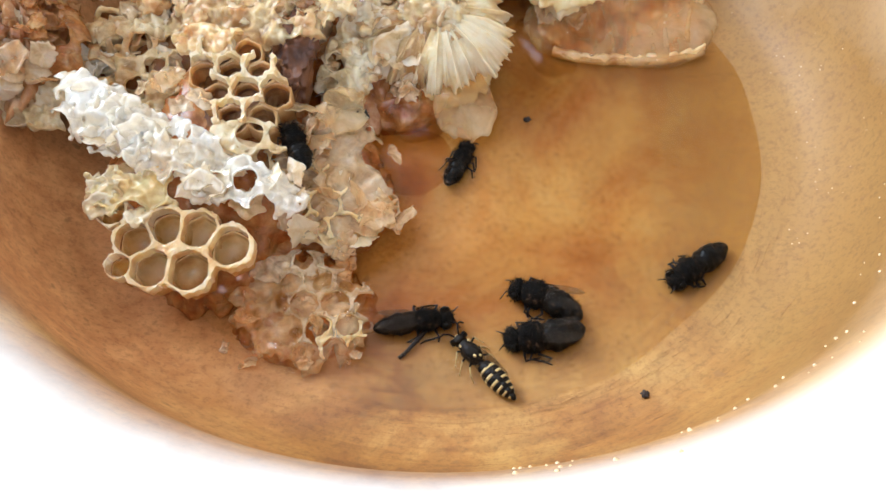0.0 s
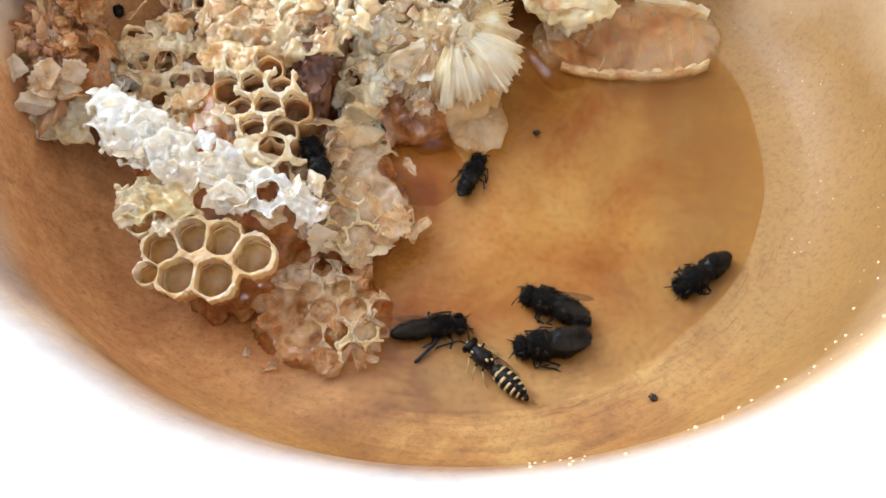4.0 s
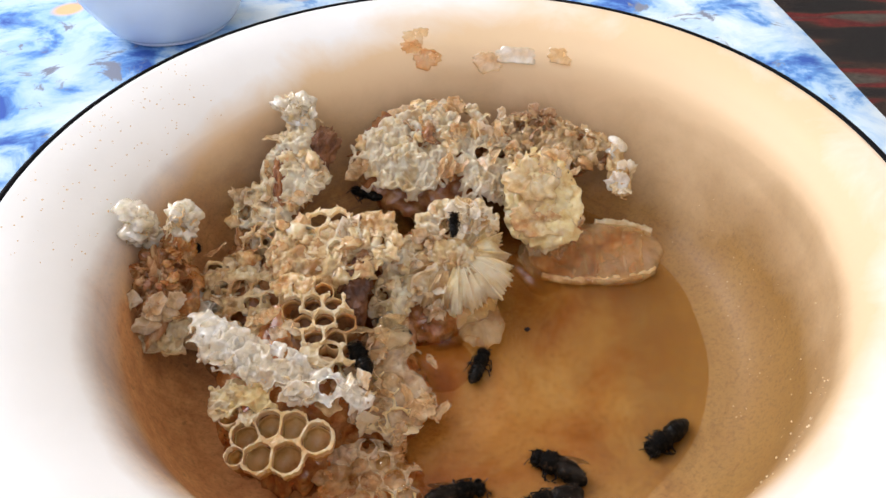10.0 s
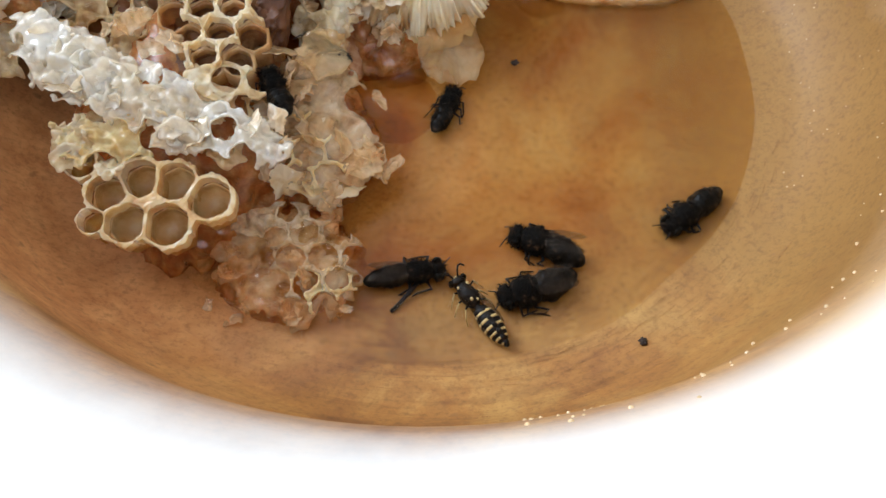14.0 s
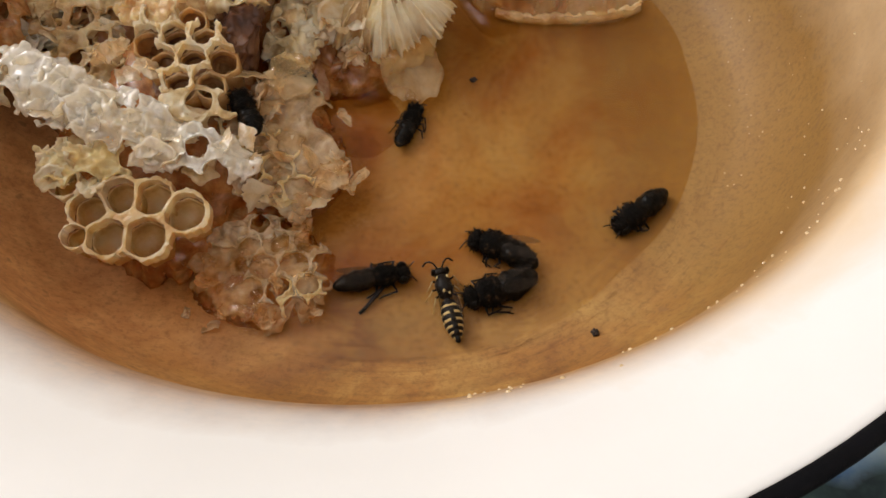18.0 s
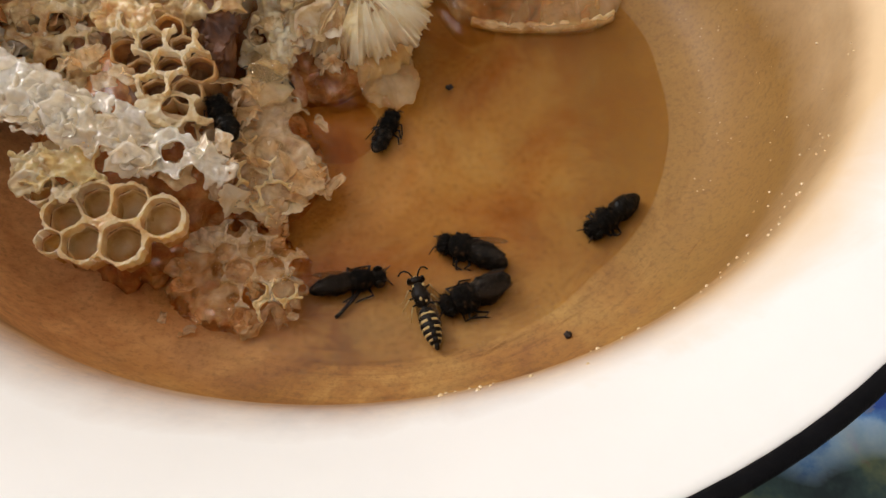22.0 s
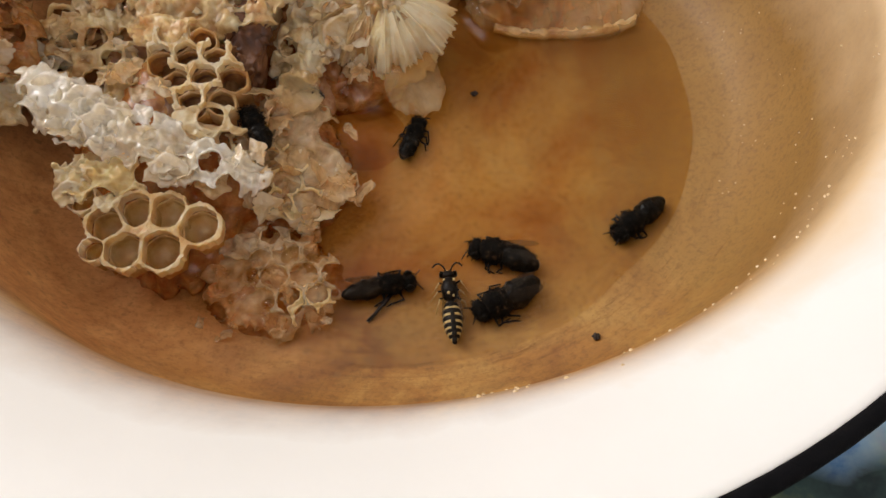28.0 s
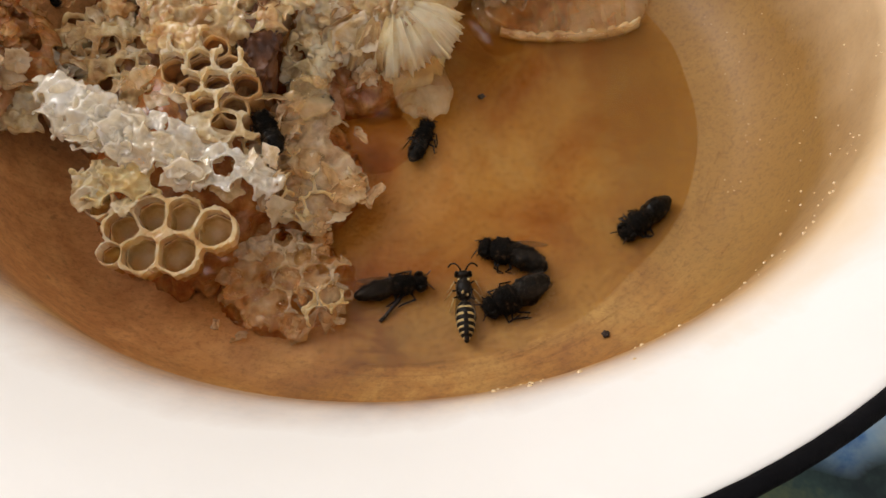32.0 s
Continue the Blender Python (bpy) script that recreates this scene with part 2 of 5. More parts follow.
    # thicker, darker honey along the right-hand side of the floor and wall
    # the darker colour also offsets strong window light on this side
    side = calc("ADD", calc("MULTIPLY", calc("SUBTRACT", sep.outputs[0], 0.020), 20.0), calc("MULTIPLY_ADD", noise_fac(n, l, v, 34, 7, 0.65, 0.9), 1.6, -0.8))
    honey = mixed(n, l, ramp(n, l, side, [(0.0, (0, 0, 0)), (0.7, (0.85, 0.85, 0.85))]), honey, (0.24, 0.12, 0.019))
    grain = ramp(n, l, noise_fac(n, l, v, 1000, 5, 0.75), [(0.34, (0.42, 0.33, 0.24)), (0.52, (1, 1, 1))])
    honey = mixed(n, l, 0.55, honey, grain, "MULTIPLY")
    specks = ramp(n, l, noise_fac(n, l, v, 420, 2, 0.5), [(0.66, (0, 0, 0)), (0.74, (0.6, 0.6, 0.6))])
    honey = mixed(n, l, specks, honey, (0.20, 0.09, 0.025))
    # a thin pale honey tint over the whole inside wall below the shoulder
    tint = n.new("ShaderNodeMapRange")
    tint.inputs["From Min"].default_value, tint.inputs["From Max"].default_value = 0.042, 0.034
    lean = calc("ADD", calc("MULTIPLY", sep.outputs[1], -0.07), calc("MULTIPLY", sep.outputs[0], -0.12))
    l.new(calc("ADD", calc("ADD", sep.outputs[2], lean), calc("MULTIPLY_ADD", nf, 0.012, -0.006)), tint.inputs[0])
    base = mixed(n, l, calc("MULTIPLY", tint.outputs[0], 0.85), base, (0.70, 0.475, 0.235))
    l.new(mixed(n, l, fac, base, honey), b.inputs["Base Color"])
    b.inputs["Specular IOR Level"].default_value = 0.3
    bump(n, l, b, noise_fac(n, l, v, 350, 3), 0.12, 0.0003)
    return m


ENAMEL = make_enamel()


def plain(name, color, rough, spread=0.25, size=400.0, coat=0.0, shine=0.4, relief=2.0):
    m, n, l, b = material(name, rough)
    b.inputs["Specular IOR Level"].default_value = shine
    v = coords(n, l)
    lo, hi = tuple(c * (1 - spread) for c in color), tuple(min(1, c * (1 + spread)) for c in color)
    l.new(ramp(n, l, noise_fac(n, l, v, size, 5), [(0.3, lo), (0.7, hi)]), b.inputs["Base Color"])
    b.inputs["Coat Weight"].default_value, b.inputs["Coat Roughness"].default_value = coat, 0.12
    bump(n, l, b, noise_fac(n, l, v, size * relief, 4, 0.65), 0.5, 0.0003)
    return m


RIM_DARK = plain("dark_enamel_edge", (0.004, 0.004, 0.005), 0.6, shine=0.05)


def make_shell(name, rough, shine, coat):
    """Dead insect shell: near black, caked with brown dust and honey."""
    m, n, l, b = material(name, rough)
    v = coords(n, l)
    c = ramp(n, l, noise_fac(n, l, v, 900, 6, 0.7), [(0.42, (0.003, 0.0025, 0.002)), (0.56, (0.008, 0.006, 0.004)), (0.63, (0.045, 0.027, 0.015)), (0.72, (0.14, 0.09, 0.05))])
    l.new(c, b.inputs["Base Color"])
    b.inputs["Specular IOR Level"].default_value = shine
    b.inputs["Coat Weight"].default_value, b.inputs["Coat Roughness"].default_value = coat, 0.08
    bump(n, l, b, noise_fac(n, l, v, 1500, 5, 0.7), 0.9, 0.0006)
    return m


CHITIN = make_shell("black_chitin", 0.3, 0.06, 0.12)
FUZZ = make_shell("dark_fuzz", 0.6, 0.08, 0.0)
LEG = plain("leg_chitin", (0.012, 0.007, 0.005), 0.4, 0.5, 1500, 0.0, 0.25)
WASP_YELLOW = plain("wasp_yellow", (0.50, 0.37, 0.15), 0.5, 0.25, 900)
WASP_BLACK = plain("wasp_black", (0.009, 0.006, 0.004), 0.4, 0.5, 900, 0.0, 0.15)


def make_wing():
    m, n, l, b = material("smoky_wing", 0.5)
    b.inputs["Base Color"].default_value = (0.03, 0.02, 0.012, 1)
    b.inputs["Specular IOR Level"].default_value = 0.2
    b.inputs["Alpha"].default_value = 0.25
    return m


WING = make_wing()


def make_honey(name, gloss):
    m, n, l, b = material(name, 0.1)
    v = coords(n, l)
    t, g, mx, fr = (n.new("ShaderNodeBsdfTransparent"), n.new("ShaderNodeBsdfGlossy"), n.new("ShaderNodeMixShader"), n.new("ShaderNodeFresnel"))
    fr.inputs[0].default_value = 1.3 if gloss > 0.1 else 1.5
    g.inputs["Roughness"].default_value = gloss
    big, fine = noise_fac(n, l, v, 24, 6, 0.6, 1.6), noise_fac(n, l, v, 260, 8, 0.75)
    c1 = ramp(n, l, big, [(0.36, (0.96, 0.90, 0.71)), (0.50, (0.89, 0.74, 0.46)), (0.62, (0.78, 0.54, 0.28))])
    c2 = ramp(n, l, fine, [(0.32, (0.88, 0.80, 0.68)), (0.58, (1, 1, 1))])
    length = n.new("ShaderNodeVectorMath")
    length.operation = "LENGTH"
    l.new(v, length.inputs[0])
    far = n.new("ShaderNodeMapRange")
    far.inputs["From Min"].default_value, far.inputs["From Max"].default_value = 0.040, 0.0575
    l.new(length.outputs["Value"], far.inputs[0])
    # deepest towards the right, running out to nothing on the near and left sides
    sp, deep = n.new("ShaderNodeSeparateXYZ"), n.new("ShaderNodeMapRange")
    l.new(v, sp.inputs[0])
    deep.inputs["From Min"].default_value, deep.inputs["From Max"].default_value = 0.018, 0.048
    l.new(sp.outputs[0], deep.inputs[0])
    brim = mixed(n, l, deep.outputs[0], (0.985, 0.96, 0.90), (0.93, 0.80, 0.51))
    l.new(mixed(n, l, far.outputs[0], mixed(n, l, 1.0, c1, c2, "MULTIPLY"), brim), t.inputs[0])
    l.new(fr.outputs[0], mx.inputs[0])
    l.new(t.outputs[0], mx.inputs[1])
    l.new(g.outputs[0], mx.inputs[2])
    l.new(mx.outputs[0], n["Material Output"].inputs[0])
    return m


HONEY, GLAZE = make_honey("honey_film", 0.25), make_honey("wet_honey", 0.04)


def make_cloth():
    m, n, l, b = material("floral_cloth", 0.85)
    v = coords(n, l)
    c = ramp(n, l, noise_fac(n, l, v, 30, 6, 0.62, 0.5), [(0.36, (0.03, 0.10, 0.40)), (0.43, (0.15, 0.33, 0.64)), (0.49, (0.46, 0.62, 0.78)), (0.60, (0.74, 0.80, 0.82))])
    sky_tint = ramp(n, l, noise_fac(n, l, v, 9, 3), [(0.42, (0.55, 0.74, 0.92)), (0.6, (1, 1, 1))])
    c = mixed(n, l, 0.8, c, sky_tint, "MULTIPLY")
    vo = n.new("ShaderNodeTexVoronoi")
    vo.inputs["Scale"].default_value = 26
    l.new(v, vo.inputs["Vector"])
    spot = ramp(n, l, vo.outputs["Distance"], [(0.14, (1, 1, 1)), (0.24, (0, 0, 0))])
    pick = ramp(n, l, vo.outputs["Color"], [(0.62, (0, 0, 0)), (0.66, (1, 1, 1))])
    c = mixed(n, l, mixed(n, l, 1.0, spot, pick, "MULTIPLY"), c, (0.80, 0.46, 0.22))
    dark = ramp(n, l, noise_fac(n, l, v, 55, 6, 0.65, 0.8), [(0.60, (0, 0, 0)), (0.66, (1, 1, 1))])
    c = mixed(n, l, dark, c, (0.20, 0.22, 0.28))
    # leaf print along the near edge, its colours darkened for the bowl's shade
    sp = n.new("ShaderNodeSeparateXYZ")
    l.new(v, sp.inputs[0])
    edge = n.new("ShaderNodeMath")
    edge.operation = "MULTIPLY_ADD"
    edge.inputs[1].default_value = 0.05
    l.new(noise_fac(n, l, v, 25, 3), edge.inputs[0])
    l.new(sp.outputs[1], edge.inputs[2])
    near_edge = n.new("ShaderNodeMapRange")
    near_edge.inputs["From Min"].default_value, near_edge.inputs["From Max"].default_value = -0.195, -0.205
    l.new(edge.outputs[0], near_edge.inputs[0])
    leaf = near_edge.outputs[0]
    shaded_leaves = ramp(n, l, noise_fac(n, l, v, 60, 5, 0.6), [(0.40, (0.006, 0.018, 0.022)), (0.50, (0.02, 0.05, 0.05)), (0.58, (0.08, 0.11, 0.06)), (0.66, (0.16, 0.03, 0.05))])
    c = mixed(n, l, leaf, c, shaded_leaves)
    l.new(c, b.inputs["Base Color"])
    bump(n, l, b, noise_fac(n, l, v, 900, 2), 0.4, 0.0003)
    return m


CLOTH = make_cloth()


def make_rug():
    """Woven stripes, mostly black, some red and grey."""
    m, n, l, b = material("red_rug", 0.95)
    v = coords(n, l, (1.0, 3.2, 1.0))
    c = ramp(n, l, noise_fac(n, l, v, 2.6, 2, 0.4, 0.1), [(0.44, (0.012, 0.010, 0.010)), (0.50, (0.05, 0.025, 0.016)), (0.54, (0.20, 0.018, 0.014)), (0.60, (0.16, 0.016, 0.014)), (0.66, (0.10, 0.09, 0.07))])
    weave = ramp(n, l, noise_fac(n, l, coords(n, l), 70, 3, 0.6), [(0.3, (0.5, 0.5, 0.5)), (0.7, (1, 1, 1))])
    l.new(mixed(n, l, 1.0, c, weave, "MULTIPLY"), b.inputs["Base Color"])
    bump(n, l, b, noise_fac(n, l, v, 200, 3), 0.6, 0.003)
    return m


RUG = make_rug()
GROUND = plain("dull_floor", (0.10, 0.085, 0.07), 0.8, 0.3, 3.0)
CERAMIC = plain("white_glaze", (0.66, 0.70, 0.78), 0.15, 0.05, 30, 0.3)


# ---- mesh helpers ----
def mesh_of(name, verts, faces, smooth=True):
    me = bpy.data.meshes.new(name)
    me.from_pydata(verts, [], faces)
    if smooth:
        me.polygons.foreach_set("use_smooth", [True] * len(me.polygons))
    return me


def piece(name, me, mat, parent=None, label="", m=None):
    """One mesh object, under a thing or part when parent is given."""
    ob = new(name, me)
    if mat and not me.materials:
        me.materials.append(mat)
    if parent:
        ob.parent = parent
    if m is not None:
        ob.matrix_basis = m
    if label:
        ob["label"] = label
    return ob


def lathe(profile, n=128, shut=False):
    """Turn (radius, height) pairs, in millimetres, about the z axis."""
    verts, faces = [], []
    for r, z in profile:
        for i in range(n):
            a = 2 * math.pi * i / n
            verts.append((r * MM * math.cos(a), r * MM * math.sin(a), z * MM))
    k = len(profile)
    for j in range(k - 1 + (1 if shut else 0)):
        for i in range(n):
            a, b = j * n + i, j * n + (i + 1) % n
            c, d = ((j + 1) % k) * n + (i + 1) % n, ((j + 1) % k) * n + i
            faces.append((a, b, c, d))
    return verts, faces


def spline(points, steps=6):
    """A smooth line through (radius, height) pairs."""
    out = []
    p = [points[0], *points, points[-1]]
    for i in range(1, len(p) - 2):
        for s in range(steps):
            t = s / steps
            out.append(tuple(0.5 * (2 * p[i][c] + (p[i + 1][c] - p[i - 1][c]) * t + (2 * p[i - 1][c] - 5 * p[i][c] + 4 * p[i + 1][c] - p[i + 2][c]) * t * t
                                    + (3 * p[i][c] - p[i - 1][c] - 3 * p[i + 1][c] + p[i + 2][c]) * t ** 3) for c in (0, 1)))
    out.append(points[-1])
    return out


def empty(name, m):
    ob = new(name)
    ob.empty_display_size = 0.005
    ob.matrix_basis = m
    return ob


# ---- ground, table, bowl ----
BOWL_X, BOWL_Y = 0.8, 92.6


def bent(v):
    """The bowl is a little out of round: its rim is narrower across, stands off the axis and is worn in on the near side."""
    w = min(1, max(0, (v[2] / MM - 28) / 18))
    w = w * w * (3 - 2 * w)
    e = min(1, max(0, (v[2] / MM - 40) / 6.5))
    y = v[1] * (1.0 - 0.012 * e) if v[1] < 0 else v[1]
    return (v[0] * (1.0 - 0.03 * w - 0.010 * e) - (2.4 * w + 0.95 * e) * MM, y, v[2])


me = mesh_of("ground", [(-60, -60, -0.76), (60, -60, -0.76), (60, 60, -0.76), (-60, 60, -0.76)], [(0, 1, 2, 3)], False)
tagged(piece("ground", me, GROUND), "dull brown floor under the table", "floor", kind="structure")


PLASTER = plain("pale_plaster", (0.80, 0.74, 0.66), 0.9, 0.06, 6.0)


def box_verts(x0, x1, y0, y1, z0, z1):
    return [(x0, y0, z0), (x1, y0, z0), (x1, y1, z0), (x0, y1, z0), (x0, y0, z1), (x1, y0, z1), (x1, y1, z1), (x0, y1, z1)]


BOX_FACES = [(0, 3, 2, 1), (4, 5, 6, 7), (0, 1, 5, 4), (1, 2, 6, 5), (2, 3, 7, 6), (3, 0, 4, 7)]


def boxes(name, *spans):
    verts, faces = [], []
    for s in spans:
        faces += [tuple(i + len(verts) for i in f) for f in BOX_FACES]
        verts += box_verts(*s)
    return mesh_of(name, verts, faces, False)


# unseen room shell; its pale walls also bounce daylight into the bowl
RX0, RX1, RY0, RY1, RZ0, RZ1 = WIN_X, 1.9, -1.3, 2.9, -0.76, 2.4
tagged(piece("wall_north", boxes("wall_north", (RX0, RX1, RY1, RY1 + 0.2, RZ0, RZ1)), PLASTER), "warm plaster wall", "wall", kind="structure")
tagged(piece("wall_east", boxes("wall_east", (RX1, RX1 + 0.2, RY0, RY1, RZ0, RZ1)), PLASTER), "warm plaster wall", "wall", kind="structure")
tagged(piece("wall_south", boxes("wall_south", (RX0, SOUTH_X0, RY0 - 0.2, RY0, RZ0, RZ1), (SOUTH_X1, RX1, RY0 - 0.2, RY0, RZ0, RZ1), (SOUTH_X0, SOUTH_X1, RY0 - 0.2, RY0, RZ0, SOUTH_Z0), (SOUTH_X0, SOUTH_X1, RY0 - 0.2, RY0, SOUTH_Z1, RZ1)), PLASTER), "warm plaster wall with an added fill window", "wall", kind="structure")
tagged(piece("wall_west", boxes("wall_west", (RX0 - 0.2, RX0, RY0, WIN_Y0, RZ0, RZ1), (RX0 - 0.2, RX0, WIN_Y1, RY1, RZ0, RZ1), (RX0 - 0.2, RX0, WIN_Y0, WIN_Y1, RZ0, WIN_Z0), (RX0 - 0.2, RX0, WIN_Y0, WIN_Y1, WIN_Z1, RZ1)), PLASTER), "warm plaster wall with the window", "wall", kind="structure")
tagged(piece("ceiling", boxes("ceiling", (RX0 - 0.2, RX1 + 0.2, RY0 - 0.2, RY1 + 0.2, RZ1, RZ1 + 0.1)), PLASTER), "warm plaster ceiling", "ceiling", kind="structure")
window = empty("window_1", pose(WIN_X - 0.1, 0, 0))
for y0, y1, z0, z1 in ((WIN_Y0, WIN_Y1, WIN_Z0, WIN_Z0 + 0.05), (WIN_Y0, WIN_Y1, WIN_Z1 - 0.05, WIN_Z1), (WIN_Y0, WIN_Y0 + 0.05, WIN_Z0 + 0.051, WIN_Z1 - 0.051), (WIN_Y1 - 0.05, WIN_Y1, WIN_Z0 + 0.051, WIN_Z1 - 0.051)):
    piece("window_frame", boxes("window_frame", (-0.05, 0.03, y0, y1, z0, z1)), PLASTER, window)
tagged(window, "unseen wide open window letting in daylight", "window", kind="structure")
# unseen opening, added with its lamp to brighten the bowl's far wall
window = empty("fill_window", pose(0, SOUTH_Y - 0.1, 0))
for x0, x1, z0, z1 in ((SOUTH_X0, SOUTH_X1, SOUTH_Z0, SOUTH_Z0 + 0.05), (SOUTH_X0, SOUTH_X1, SOUTH_Z1 - 0.05, SOUTH_Z1), (SOUTH_X0, SOUTH_X0 + 0.05, SOUTH_Z0 + 0.051, SOUTH_Z1 - 0.051), (SOUTH_X1 - 0.05, SOUTH_X1, SOUTH_Z0 + 0.051, SOUTH_Z1 - 0.051)):
    piece("window_frame", boxes("window_frame", (x0, x1, -0.05, 0.03, z0, z1)), PLASTER, window)
tagged(window, "unseen wide open window letting in daylight", "window", kind="structure")


def slab(sx, sy, z0, z1, cut=0.004):
    bm = bmesh.new()
    bmesh.ops.create_cube(bm, size=1)
    for v in bm.verts:
        v.co = (v.co.x * sx, v.co.y * sy, z1 if v.co.z > 0 else z0)
    bmesh.ops.bevel(bm, geom=bm.edges[:], offset=cut, segments=2, affect="EDGES")
    me = bpy.data.meshes.new("slab")
    bm.to_mesh(me)
    bm.free()
    return me


rug = piece("rug", slab(1.7, 3.4, -0.76, -0.75), RUG, m=pose(1.1, 0.5, 0))
tagged(rug, "dark rug with a red and black pattern on the floor", "rug")
table = empty("table", pose(-0.432, 0.25, 0))
WOOD = plain("brown_wood", (0.16, 0.08, 0.04), 0.5, 0.3, 30)
piece("tabletop", slab(1.196, 0.896, -0.035, -0.0090), WOOD, table)
for sx in (-0.54, 0.54):
    for sy in (-0.39, 0.39):
        piece("leg", slab(0.05, 0.05, -0.75, -0.036), WOOD, table, m=pose(sx, sy, 0))
tagged(table, "brown wooden table under a floral cloth", "table")


def cloth_mesh():
    """A thin cloth lying on the table and falling a little over its edges."""
    verts, faces, nx, ny = [], [], 90, 70
    hx, hy, drop = 0.600, 0.450, 0.12
    for k in range(2):
        for j in range(ny + 1):
            for i in range(nx + 1):
                u, v = (i / nx * 2 - 1) * (hx + drop), (j / ny * 2 - 1) * (hy + drop)
                ox, oy = max(0, abs(u) - hx), max(0, abs(v) - hy)
                x, y = math.copysign(min(abs(u), hx + 0.15 * ox), u), math.copysign(min(abs(v), hy + 0.15 * oy), v)
                z = -0.0060 - max(ox, oy) + (0.0008 * noise.noise((u * 14, v * 14, 2)) if ox + oy == 0 else 0) - 0.001 * k
                verts.append((x, y, z))
    w, tot = nx + 1, (nx + 1) * (ny + 1)
    for j in range(ny):
        for i in range(nx):
            a = j * w + i
            faces.append((a, a + 1, a + w + 1, a + w))
            faces.append((tot + a, tot + a + w, tot + a + w + 1, tot + a + 1))
    return mesh_of("tablecloth", verts, faces)


tagged(piece("tablecloth", cloth_mesh(), CLOTH, m=pose(-0.432, 0.25, 0)), "white and blue floral tablecloth spread on the table", "tablecloth")

INNER = [(0, 0), (30, 0), (50, 0.1), (56, 0.7), (60.5, 1.9), (65, 4.2), (68.4, 8.2), (70.9, 13.5), (72.2, 20), (73, 26.5), (74.3, 32.5), (77.2, 37.5), (81.8, 41.3), (87, 44.3), (93.5, 46.6)]
bowl = empty("bowl", pose(BOWL_X * MM, BOWL_Y * MM, 0))
inner = spline(INNER, 5)
outer = [(r + 0.9 if z > 3 else r, z - 1.3) for r, z in reversed(inner)]
foot = [(48, -1.3), (47.5, -5.2), (46, -5.2), (45.5, -1.3)]
outer = [p for p in outer if p[0] > 49] + foot + [(0.01, -1.3)]
v, f = lathe([(0.01, 0)] + inner[1:] + outer, 160)
v = [bent(p) for p in v]
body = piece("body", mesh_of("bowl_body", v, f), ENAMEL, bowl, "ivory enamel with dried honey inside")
body.data.materials.append(RIM_DARK)
for p in body.data.polygons:
    # the outside takes the rim's dark colour
    p.material_index = 1 if p.index >= 160 * len(inner) else 0
v, f = lathe([(94.4 + 0.85 * math.cos(a), 46.1 + 0.85 * math.sin(a)) for a in [2 * math.pi * i / 12 for i in range(12)]], 160, True)
v = [bent(p) for p in v]
piece("rolled_rim", mesh_of("bowl_rim", v, f), RIM_DARK, bowl, "dark rolled edge of the bowl")
tagged(bowl, "ivory enamel bowl with dark rolled rim and honey residue", "bowl")


def puddle_mesh():
    verts, faces, nr, nt = [], [], 14, 96
    for j in range(nr + 1):
        for i in range(nt):
            a = 2 * math.pi * i / nt
            edge = 57.5 + 1.2 * noise.noise((math.cos(a) * 3, math.sin(a) * 3, 5))
            r = edge * j / nr
            lift = 0.95 + 0.1 * (j / nr) ** 4 + 0.1 * noise.noise((r * 0.06 * math.cos(a), r * 0.06 * math.sin(a), 9))
            if j == nr:
                lift = 1.25
            verts.append((r * MM * math.cos(a), r * MM * math.sin(a), lift * MM))
    for j in range(nr):
        for i in range(nt):
            a, b = j * nt + i, j * nt + (i + 1) % nt
            faces.append((a, a + nt, b + nt, b))
    return mesh_of("honey_puddle", verts, faces)


puddle = piece("honey_puddle", puddle_mesh(), HONEY, m=pose(BOWL_X * MM, BOWL_Y * MM, 0))
puddle.visible_shadow = False
tagged(puddle, "thin film of amber honey on the floor of the bowl", "honey", kind="stuff")
cup = empty("cup", pose(-0.120, 0.293, -0.0036))
v, f = lathe(spline([(0.01, 3), (20, 3), (27, 6), (36, 22), (41, 45), (44, 70)], 4) + [(45.5, 70.5)] + spline([(46.5, 69), (43, 44), (38, 20), (29, 3), (24, 0)], 4) + [(0.01, 0)], 64)
piece("body", mesh_of("cup_body", v, f), CERAMIC, cup)
v, f = lathe([(20.5, 0.2), (24.5, 0.2), (24.8, -1.2), (23.6, -1.8), (21.2, -1.8), (20.4, -1.0)], 64, True)
piece("foot_ring", mesh_of("foot_ring", v, f), CERAMIC, cup)
v, f = lathe([(45.0 + 0.9 * math.cos(a), 70.2 + 0.8 * math.sin(a)) for a in [2 * math.pi * i / 10 for i in range(10)]], 64, True)
piece("lip", mesh_of("lip", v, f), CERAMIC, cup)
tagged(cup, "white glazed cup standing on the cloth", "cup")


# ---- honeycomb ----
def blob_mesh(rx, ry, rz, seed, rough=0.18, flat=0.35, n=36):
    """A lumpy core of crushed wax: an uneven rounded mass, flattened below."""
    verts, faces, m = [], [], n * 2
    for j in range(n + 1):
        p = math.pi * j / n
        for i in range(m):
            a = 2 * math.pi * i / m
            d = Vector((math.sin(p) * math.cos(a), math.sin(p) * math.sin(a), math.cos(p)))
            k = 1 + rough * (noise.noise(d * 1.7 + Vector((seed, 0, 0))) + 0.6 * noise.noise(d * 4.5 + Vector((0, seed, 0))) + 0.45 * noise.noise(d * 9 + Vector((0, 0, seed))) + 0.35 * noise.noise(d * 18 + Vector((0, 5, seed))))
            z = d.z * rz * k
            verts.append((d.x * rx * k * MM, d.y * ry * k * MM, (z if z > 0 else z * flat) * MM))
    for j in range(n):
        for i in range(m):
            a, b = j * m + i, j * m + (i + 1) % m
            faces.append((a, a + m, b + m, b))
    return mesh_of("core", verts, faces)


